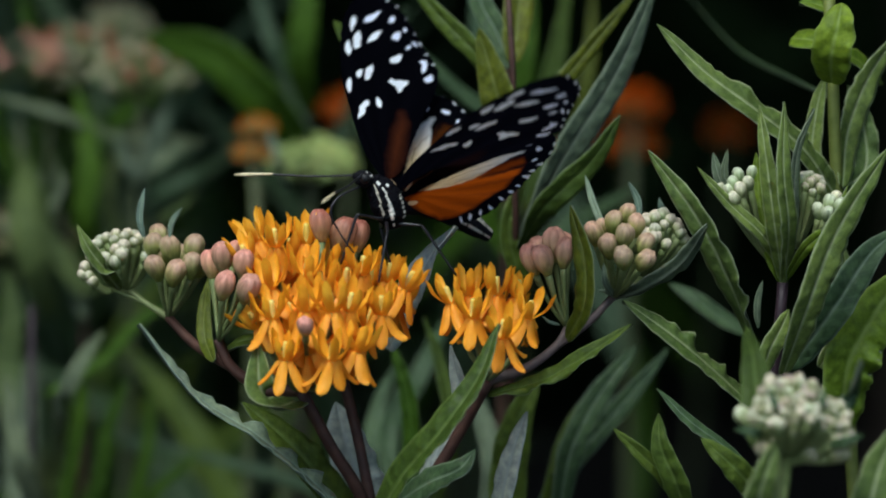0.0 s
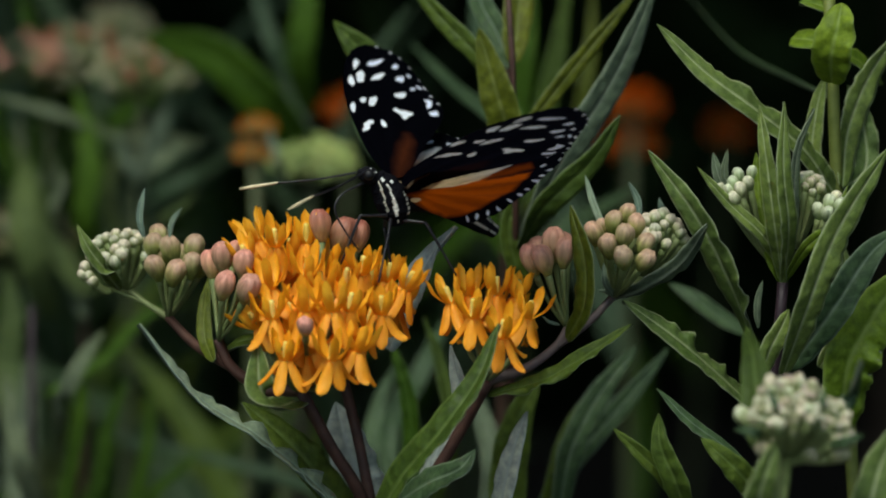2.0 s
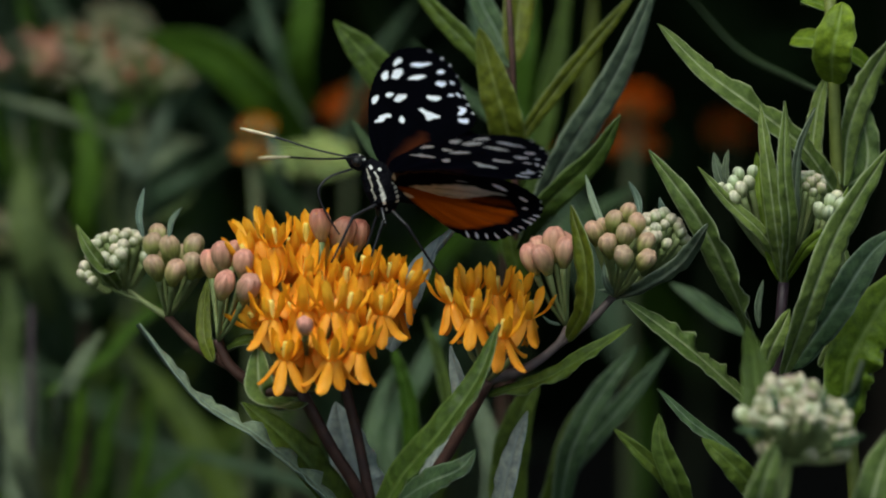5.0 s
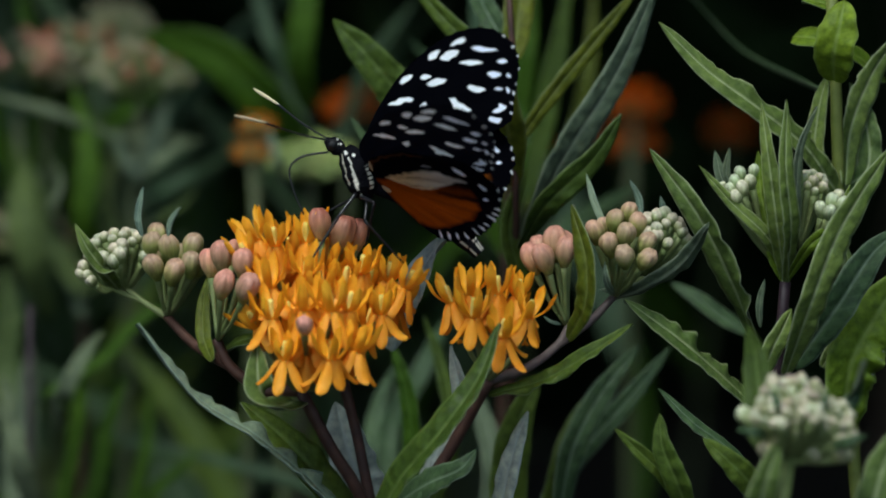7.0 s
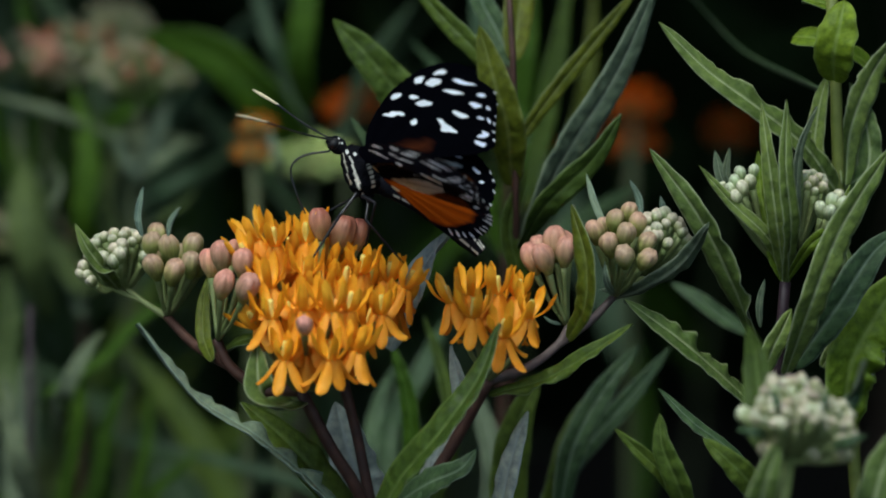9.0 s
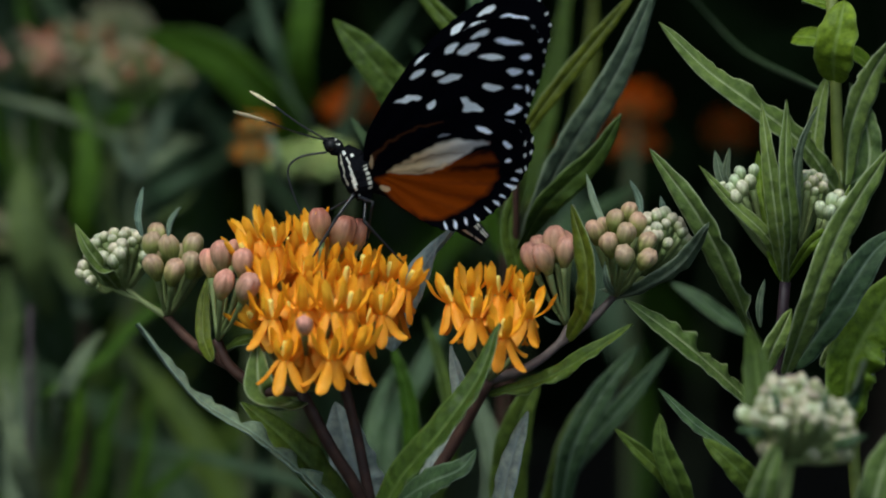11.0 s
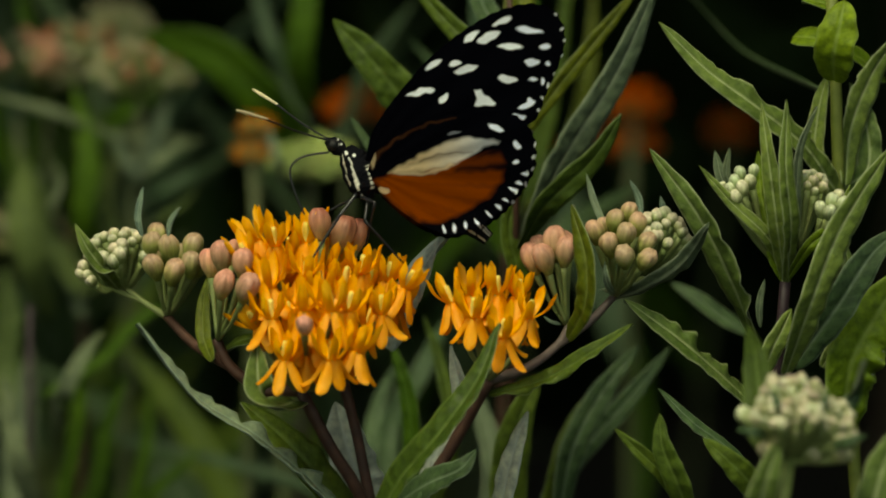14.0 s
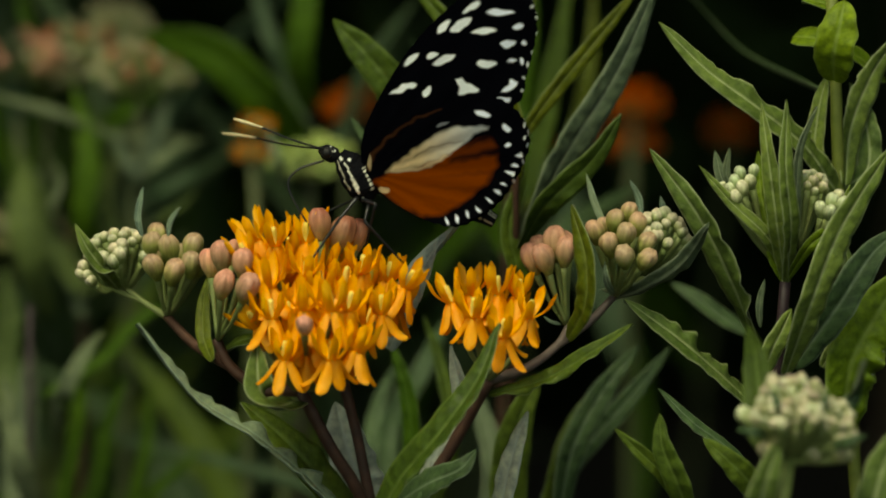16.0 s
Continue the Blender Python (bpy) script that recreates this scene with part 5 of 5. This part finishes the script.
def paint_abdomen(s, a):
    for c in (math.pi / 2, -math.pi / 2):
        o = (a - c + math.pi) % (2 * math.pi) - math.pi
        o *= 1 if c > 0 else -1
        if min(abs(o + 0.8), abs(o + 0.35), abs(o - 0.1), abs(o - 0.55)) < 0.09 and s > 0.22 and (s * 11) % 1 > 0.14:
            return (0.66, 0.64, 0.56)
    return (0.006, 0.006, 0.009)


def paint_head(s, a):
    for c, q in ((0.32, 2.2), (0.55, 2.5), (0.44, 1.9), (0.62, 2.0), (0.32, -2.2), (0.55, -2.5), (0.44, -1.9)):
        if abs(s - c) < 0.04 and near_angle(a, q, 0.14):
            return (0.7, 0.7, 0.66)
    return (0.008, 0.008, 0.01)


def butterfly():
    bf = thing("butterfly", spot(705, 318), "black butterfly with white spots and orange hindwings, feeding", "butterfly")
    chest = part("thorax", fur_mesh("thorax", [(-36, 22, 0), (-18, -6, 0), (-5, -36, 0), (2, -68, 0)], (14, 26, 31, 28, 13), paint_thorax, 72, 64), bf, "black thorax with cream stripes")
    part("head", fur_mesh("head", [(-38, 14, 0), (-52, 25, 0), (-70, 36, 0)], (9, 15, 14, 6), paint_head, 40, 48), bf, "black head with white dots")
    for s in (1, -1):
        bm = bmesh.new()
        bmesh.ops.create_uvsphere(bm, u_segments=16, v_segments=10, radius=0.00098)
        bmesh.ops.translate(bm, verts=bm.verts, vec=(-0.0057, 0.0027, 0.0012 * s))
        part("eye", finish(bm, "eye", EYE), bf, "glossy black eye")
    ab = part("abdomen", fur_mesh("abdomen", [(-2, -38, 0), (50, -57, -14), (108, -86, -30), (160, -130, -44), (200, -174, -50)], (14, 17, 21, 23, 21, 13), paint_abdomen, 60), bf, "black abdomen with pale stripes")
    wings = {}
    wings["near_fore"] = part("forewing", wing_mesh("forewing", FORE, (645, 285), fore_colours, False, 0.008, 0.3), bf, "black forewing with white spots")
    wings["far_fore"] = part("forewing", wing_mesh("forewing", FORE, (645, 285), fore_colours, True, 0.008, -0.3), bf, "black forewing with white spots")
    wings["near_hind"] = part("hindwing", wing_mesh("hindwing", HIND, (655, 305), hind_colours, False, 0.011, 1.2, 1.0), bf, "orange hindwing with a black, white-dotted border")
    wings["far_hind"] = part("hindwing", wing_mesh("hindwing", HIND, (655, 305), hind_colours, True, 0.011, -1.2, 1.0), bf, "orange hindwing with a black border")
    bm = tube([(-0.0064, 0.0015, 0), (-0.0112, 0.0006, 0.0001), (-0.0133, -0.0014, 0.0002), (-0.0125, -0.0055, 0.0003), (-0.0108, -0.0095, 0.0004)], (0.00022, 0.0002, 0.00018, 0.00015), 24, 7)
    part("proboscis", finish(bm, "proboscis", CHITIN), bf, "thin dark curved proboscis")
    feelers = []
    for s in (1, -1):
        shaft = part("antenna", finish(tube([(0, 0, 0), (0.008, 0.0003, 0), (0.0165, 0, 0)], (0.0002, 0.00017, 0.0002), 14, 7), "antenna", CHITIN), bf, "black antenna with a cream club")
        part("club", finish(tube([(0.0155, 0, 0), (0.019, 0.0001, 0), (0.0222, 0.0002, 0), (0.0228, 0.0002, 0)], (0.0002, 0.00025, 0.00034, 0.00014), 12, 8), "club", CLUB), shaft, "cream club")
        feelers.append(shaft)
    legs = []
    for l1, l2 in LEG_LENGTHS:
        thigh = part("femur", finish(tube([(0, 0, 0), (l1 * 5e-5, 0, 0), (l1 * 1e-4, 0, 0)], (0.00034, 0.0003, 0.00024), 8, 8), "femur", CHITIN), bf)
        shin = part("tibia", finish(tube([(0, 0, 0), (l2 * 5e-5, 0, 0), (l2 * 1e-4, 0, 0)], (0.0003, 0.00024, 0.00018), 8, 8), "tibia", SHIN), bf)
        legs.append((thigh, shin))
    return bf, wings, feelers, legs, ab, chest


LEG_LENGTHS = [(56, 92), (38, 96), (46, 108), (45, 80)]
BF, WINGS, FEELERS, LEGS, ABDOMEN, THORAX = butterfly()


def aim(a, b, up=Vector((0, 0, 1))):
    """A pose at a whose x axis points to b."""
    x = (b - a).normalized()
    z = (up - x * up.dot(x)).normalized()
    return Matrix.Translation(a) @ Matrix((x, z.cross(x), z)).transposed().to_4x4()


# ---- what moves ----
def motions():
    # time, then the place on the sheet and the turn of the body
    body = [
        (0, 695.6, 328.1, 7.8, 27.0, 16.9),
        (0.5, 699.2, 319.5, 7.8, 27.0, 16.9),
        (1, 706.5, 318.5, 7.8, 27.0, 16.9),
        (1.5, 708.2, 318.6, 7.8, 27.0, 16.9),
        (2, 703.1, 321.8, 7.8, 27.0, 16.9),
        (2.5, 699.2, 319.5, 7.8, 27.0, 16.9),
        (3, 704.1, 316.2, 7.8, 27.0, 16.9),
        (3.5, 709.6, 313.1, 7.8, 27.0, 16.9),
        (4, 707.6, 312.0, 7.8, 27.0, 16.9),
        (6.5, 650.0, 288.9, 0.0, -0.0, 0.0),
        (7, 646.8, 286.9, 0.0, -0.0, 0.0),
        (7.5, 646.1, 284.8, 0.0, -0.0, 0.0),
        (8, 646.0, 283.8, 0.0, -0.0, 0.0),
        (8.5, 642.2, 284.1, 0.0, -0.0, 0.0),
        (9, 649.3, 285.2, 0.0, -0.0, 0.0),
        (11.5, 643.3, 288.0, 0.0, -0.0, 0.0),
        (12, 644.7, 289.1, 0.0, -0.0, 0.0),
        (12.5, 643.9, 289.4, 0.0, -0.0, 0.0),
        (13, 645.9, 288.8, 0.0, -0.0, 0.0),
        (13.5, 647.3, 287.9, 0.0, -0.0, 0.0),
        (14, 647.8, 287.2, 0.0, -0.0, 0.0),
        (14.5, 645.4, 287.7, 0.0, -0.0, 0.0),
        (15, 644.8, 286.9, 0.0, -0.0, 0.0),
        (15.5, 643.7, 290.4, 0.0, -0.0, 3.0),
        (16, 640.3, 291.7, 0.0, -0.0, 9.0),
    ]
    # time, hinge in millimetres and turn of each wing in the body's space
    near_fore = [
        (0, -0.1, -0.7, 2.5, 57.2, -27.5, 0.3),
        (0.5, -0.5, -0.3, 2.3, 33.4, -13.1, 8.5),
        (1, -0.5, -0.3, 2.3, 39.6, -17.0, -0.4),
        (1.5, -0.1, -0.4, 2.5, 70.4, -34.0, -14.4),
        (2, -0.4, -0.4, 2.3, 66.7, -31.3, -7.9),
        (2.5, -0.6, -0.2, 2.2, 48.0, -29.9, -2.0),
        (3, -0.7, -0.3, 2.2, 31.3, -16.2, -1.0),
        (3.5, -0.6, -0.2, 2.2, 45.4, -27.2, -12.9),
        (4, -0.4, -0.2, 2.3, 69.3, -34.7, -19.9),
        (6.5, -0.2, -0.2, 2.2, 75.8, -35.2, -16.4),
        (7, -0.2, -0.3, 2.2, 65.3, -29.1, -13.6),
        (7.5, -0.2, -0.2, 2.2, 86.6, -30.2, -19.3),
        (8, -0.2, -0.1, 2.2, 82.5, -30.7, -18.4),
        (8.5, -0.5, -0.2, 2.2, 75.3, -29.4, -20.9),
        (9, -0.2, -0.4, 2.2, 79.7, -30.7, -24.7),
        (11.5, 0.0, 0.0, 2.2, 19.2, -7.4, 1.9),
        (12, 0.0, 0.0, 2.2, 14.6, -5.0, 3.5),
        (12.5, 0.0, 0.0, 2.2, 11.6, -6.3, 3.3),
        (13, 0.0, 0.0, 2.2, 12.8, -1.3, 2.3),
        (13.5, 0.0, 0.0, 2.2, 12.7, 3.8, 0.1),
        (14, 0.0, 0.0, 2.2, 9.7, 2.2, -1.0),
        (14.5, 0.0, 0.0, 2.2, 0.0, -0.0, 0.0),
        (15, 0.0, 0.0, 2.2, -4.8, -5.7, -0.1),
        (15.5, 0.0, 0.0, 2.2, -2.7, -9.6, -0.2),
        (16, 0.0, 0.0, 2.2, 10.9, -10.0, -2.7),
    ]
    far_fore = [
        (0, 0.1, 0.7, -2.5, -22.8, 22.3, 18.0),
        (0.5, 0.5, 0.3, -2.3, -2.2, 7.3, 12.9),
        (1, 0.5, 0.3, -2.3, -20.6, 18.4, 4.6),
        (1.5, 0.1, 0.4, -2.5, -47.7, 32.4, -1.7),
        (2, 0.4, 0.4, -2.3, -42.0, 28.5, 4.1),
        (2.5, 0.6, 0.2, -2.2, -27.0, 16.2, 6.0),
        (3, 0.7, 0.3, -2.2, -13.4, 7.2, 4.0),
        (3.5, 0.6, 0.2, -2.2, -23.7, 16.6, -3.2),
        (4, 0.4, 0.2, -2.3, -45.4, 26.8, -7.1),
        (6.5, 0.2, 0.2, -2.2, -37.1, 21.0, 4.0),
        (7, 0.2, 0.3, -2.2, -31.3, 22.2, 1.2),
        (7.5, 0.2, 0.2, -2.2, -45.8, 31.1, -2.6),
        (8, 0.2, 0.1, -2.2, -40.6, 30.0, -2.2),
        (8.5, 0.5, 0.2, -2.2, -37.5, 28.3, -2.9),
        (9, 0.2, 0.4, -2.2, -44.6, 32.3, -8.0),
        (11.5, 0.0, 0.0, -2.2, 12.2, -7.1, 2.8),
        (12, 0.0, 0.0, -2.2, 7.6, -4.6, 4.1),
        (12.5, 0.0, 0.0, -2.2, 4.5, -5.8, 4.0),
        (13, 0.0, 0.0, -2.2, 5.8, -1.0, 2.4),
        (13.5, 0.0, 0.0, -2.2, 5.7, 3.8, -0.4),
        (14, 0.0, 0.0, -2.2, 2.7, 2.1, -1.3),
        (14.5, 0.0, 0.0, -2.2, -7.0, -0.0, 0.0),
        (15, 0.0, 0.0, -2.2, -11.8, -5.7, 0.6),
        (15.5, 0.0, 0.0, -2.2, -9.7, -9.2, 0.9),
        (16, 0.0, 0.0, -2.2, 3.9, -9.2, -1.5),
    ]
    near_hind = [
        (0, -0.2, -1.4, 3.7, 52.9, -1.9, -2.3),
        (0.5, -0.0, -1.3, 3.8, 33.5, 1.5, 5.6),
        (1, -0.2, -1.3, 3.7, 37.0, -2.9, -3.0),
        (1.5, -1.0, -1.3, 3.3, 59.1, -15.8, -11.0),
        (2, -0.6, -1.4, 3.5, 55.8, -8.6, -5.5),
        (2.5, -0.3, -1.5, 3.7, 42.6, -3.6, -3.4),
        (3, -0.2, -1.4, 3.7, 32.4, -4.7, -1.8),
        (3.5, -0.7, -1.3, 3.5, 43.7, -9.7, -12.2),
        (4, -1.3, -1.4, 3.1, 59.9, -21.1, -19.7),
        (6.5, 1.7, -2.1, 3.2, 68.7, -42.4, -19.0),
        (7, 1.2, -2.1, 3.2, 56.1, -30.8, -15.2),
        (7.5, 2.6, -2.3, 3.2, 73.2, -41.1, -21.0),
        (8, 2.2, -2.1, 3.2, 66.9, -40.1, -18.3),
        (8.5, 2.1, -2.2, 3.2, 63.2, -38.1, -15.4),
        (9, 2.2, -2.5, 3.2, 69.6, -39.2, -19.0),
        (11.5, 1.1, -1.8, 2.7, 19.2, -7.4, 1.9),
        (12, 1.2, -1.9, 2.7, 14.6, -5.0, 3.5),
        (12.5, 1.1, -1.9, 2.7, 11.6, -6.3, 3.3),
        (13, 1.1, -1.9, 2.7, 12.8, -1.3, 2.3),
        (13.5, 1.0, -1.9, 2.7, 12.7, 3.8, 0.1),
        (14, 0.9, -2.0, 2.7, 9.7, 2.2, -1.0),
        (14.5, 1.0, -2.0, 2.7, 0.0, -0.0, 0.0),
        (15, 1.0, -2.0, 2.7, -4.8, -5.7, -0.1),
        (15.5, 1.0, -2.0, 2.7, -2.7, -9.6, -0.2),
        (16, 1.0, -2.0, 2.7, 10.9, -10.0, -2.7),
    ]
    far_hind = [
        (0, 1.7, -0.7, -2.1, -31.9, 23.6, 14.0),
        (0.5, 1.7, -1.4, -2.0, -2.7, 7.2, 8.9),
        (1, 1.8, -1.5, -1.9, -21.7, 16.9, 0.7),
        (1.5, 1.7, -1.1, -2.0, -60.6, 32.9, -3.6),
        (2, 2.1, -1.1, -1.8, -55.4, 28.9, 1.9),
        (2.5, 2.0, -1.5, -1.8, -28.0, 14.3, 2.3),
        (3, 1.9, -1.6, -1.9, -13.9, 6.3, 0.1),
        (3.5, 1.8, -1.8, -1.9, -24.7, 14.9, -7.0),
        (4, 2.0, -1.5, -1.8, -46.7, 23.9, -10.2),
        (6.5, 1.6, -1.4, -2.7, -39.7, 26.1, 2.6),
        (7, 1.6, -1.3, -2.7, -30.7, 25.1, -0.8),
        (7.5, 1.6, -1.2, -2.7, -47.6, 35.8, -5.2),
        (8, 1.6, -1.5, -2.7, -44.8, 34.2, -3.6),
        (8.5, 1.8, -1.4, -2.7, -39.3, 32.8, -4.5),
        (9, 1.5, -1.2, -2.7, -47.0, 36.2, -10.0),
        (11.5, 1.1, -1.9, -2.7, 12.6, -6.2, -1.1),
        (12, 1.2, -1.9, -2.7, 7.9, -4.0, 0.1),
        (12.5, 1.1, -1.9, -2.7, 4.9, -5.5, 0.0),
        (13, 1.1, -1.9, -2.7, 5.8, -0.6, -1.5),
        (13.5, 1.0, -2.0, -2.7, 5.4, 4.2, -4.4),
        (14, 0.9, -2.0, -2.7, 2.5, 2.3, -5.3),
        (14.5, 1.0, -2.0, -2.7, -7.0, -0.5, -4.0),
        (15, 1.0, -1.9, -2.7, -11.4, -6.5, -3.4),
        (15.5, 1.0, -1.9, -2.7, -9.1, -9.9, -3.1),
        (16, 0.9, -2.0, -2.7, 4.5, -8.9, -5.6),
    ]
    sheet = pose(0, 0, 0, 90 - TILT)
    rows = [(t, Matrix.Translation(spot(x, y)) @ sheet @ pose(0, 0, 0, a, b, c)) for t, x, y, a, b, c in body]
    walk(BF, rows)
    for name, table in (("near_fore", near_fore), ("far_fore", far_fore), ("near_hind", near_hind), ("far_hind", far_hind)):
        walk(WINGS[name], [(t, pose(x * 1e-3, y * 1e-3, z * 1e-3, a, b, c)) for t, x, y, z, a, b, c in table])
    # the abdomen lifts a little when the wings close
    hip = Matrix.Translation((-0.0002, -0.0044, 0))
    walk(ABDOMEN, [(t, hip @ pose(0, 0, 0, 0, b, a) @ hip.inverted()) for t, a, b in ((0, 8, 9), (4, 8, 6), (6.5, 3, 4), (9, 3, 4), (11.5, 10, 3), (16, 10, 3))])
    # the thorax stands steeper while the wings are spread
    neck = Matrix.Translation((-0.0037, 0.0020, 0))
    walk(THORAX, [(t, neck @ pose(0, 0, 0, 0, 0, a) @ neck.inverted()) for t, a in ((0, -12), (4.2, -12), (6.3, 0), (16, 0))])
    # antennae: tips on the sheet before and after the change of perch
    root = Vector((-0.0060, 0.0034, 0))
    for feeler, s, table in ((FEELERS[0], 1, [(0, 610, 330, 13), (1, 575, 318, 15), (2, 560, 345, 15), (3, 562, 290, 15), (3.5, 562, 282, 15), (4, 556, 286, 15), (6.5, 392, 243, 17), (7, 411, 204, 17), (8, 402, 212, 17), (8.5, 405, 208, 17), (9, 414, 203, 17), (12.5, 410, 198, 17), (14, 414, 194, 17), (15, 417, 197, 17), (15.5, 408, 213, 17), (16, 390, 236, 16)]),
                             (FEELERS[1], -1, [(0, 398, 307, -4), (1, 408, 300, -4), (2, 405, 335, -4), (3, 420, 298, -4), (4, 425, 255, -4), (6.5, 440, 177, -16), (7, 449, 157, -16), (8, 437, 167, -16), (8.5, 439, 162, -16), (9, 445, 157, -16), (12.5, 443, 165, -16), (14, 443, 155, -16), (15, 443, 157, -16), (15.5, 425, 175, -16), (16, 418, 212, -15)])):
        out = []
        for t, x, y, z in table:
            m = pose_at(rows, t)
            a = root + Vector((0, 0, 0.0008 * s))
            out.append((t, aim(a, m.inverted() @ spot(x, y, -z * 0.1))))
        walk(feeler, out)
    # legs: hips on the body, feet on the flowers before and after
    hips_then = [(-42, -51, 12), (-36, -59, 12), (-16, -66, 10), (-30, -50, -12)]
    hips_now = [(-16, -58, 12), (-8, -64, 12), (4, -66, 10), (-26, -36, -12)]
    feet_then = [(603, 468, -0.6), (670, 500, -0.9), (808, 488, -0.2), (694, 480, 0.4)]
    feet_now = [(548, 468, -0.6), (648, 436, 0.2), (716, 470, 0.0), (578, 378, 0.6)]
    bends = [(-1.0, 0.6, 0.2), (-0.3, 0.1, 1.0), (0.6, 0.9, 0.5), (0.3, 0.3, -1.0)]
    later = [(-0.6, 0.8, 0.4), (0.5, 0.3, 0.8), (-0.5, -0.3, 0.6), (0.6, -0.3, -0.6)]
    for (thigh, shin), hip, stand, then, now, before, after, (l1, l2) in zip(LEGS, hips_then, hips_now, feet_then, feet_now, bends, later, LEG_LENGTHS):
        up_rows, low_rows = [], []
        for t, m in rows:
            h = Vector(hip if t < 5 else stand) * 1e-4
            foot = m.inverted() @ spot(*(then if t < 5 else now))
            d = foot - h
            a, b = l1 * 1e-4, l2 * 1e-4
            r = min(d.length, (a + b) * 0.999)
            x = d.normalized()
            k = Vector(before if t < 5 else after)
            k = (k - x * k.dot(x)).normalized()
            c = (a * a + r * r - b * b) / (2 * a * r)
            c = max(-1, min(1, c))
            knee = h + x * (a * c) + k * (a * math.sqrt(1 - c * c))
            up_rows.append((t, aim(h, knee, Vector((0.2, 0.3, 1)))))
            low_rows.append((t, aim(knee, h + x * r, Vector((0.2, 0.3, 1)))))
        walk(thigh, up_rows)
        walk(shin, low_rows)


def pose_at(rows, t):
    """The row nearest to that time."""
    return min(rows, key=lambda r: abs(r[0] - t))[1]


motions()
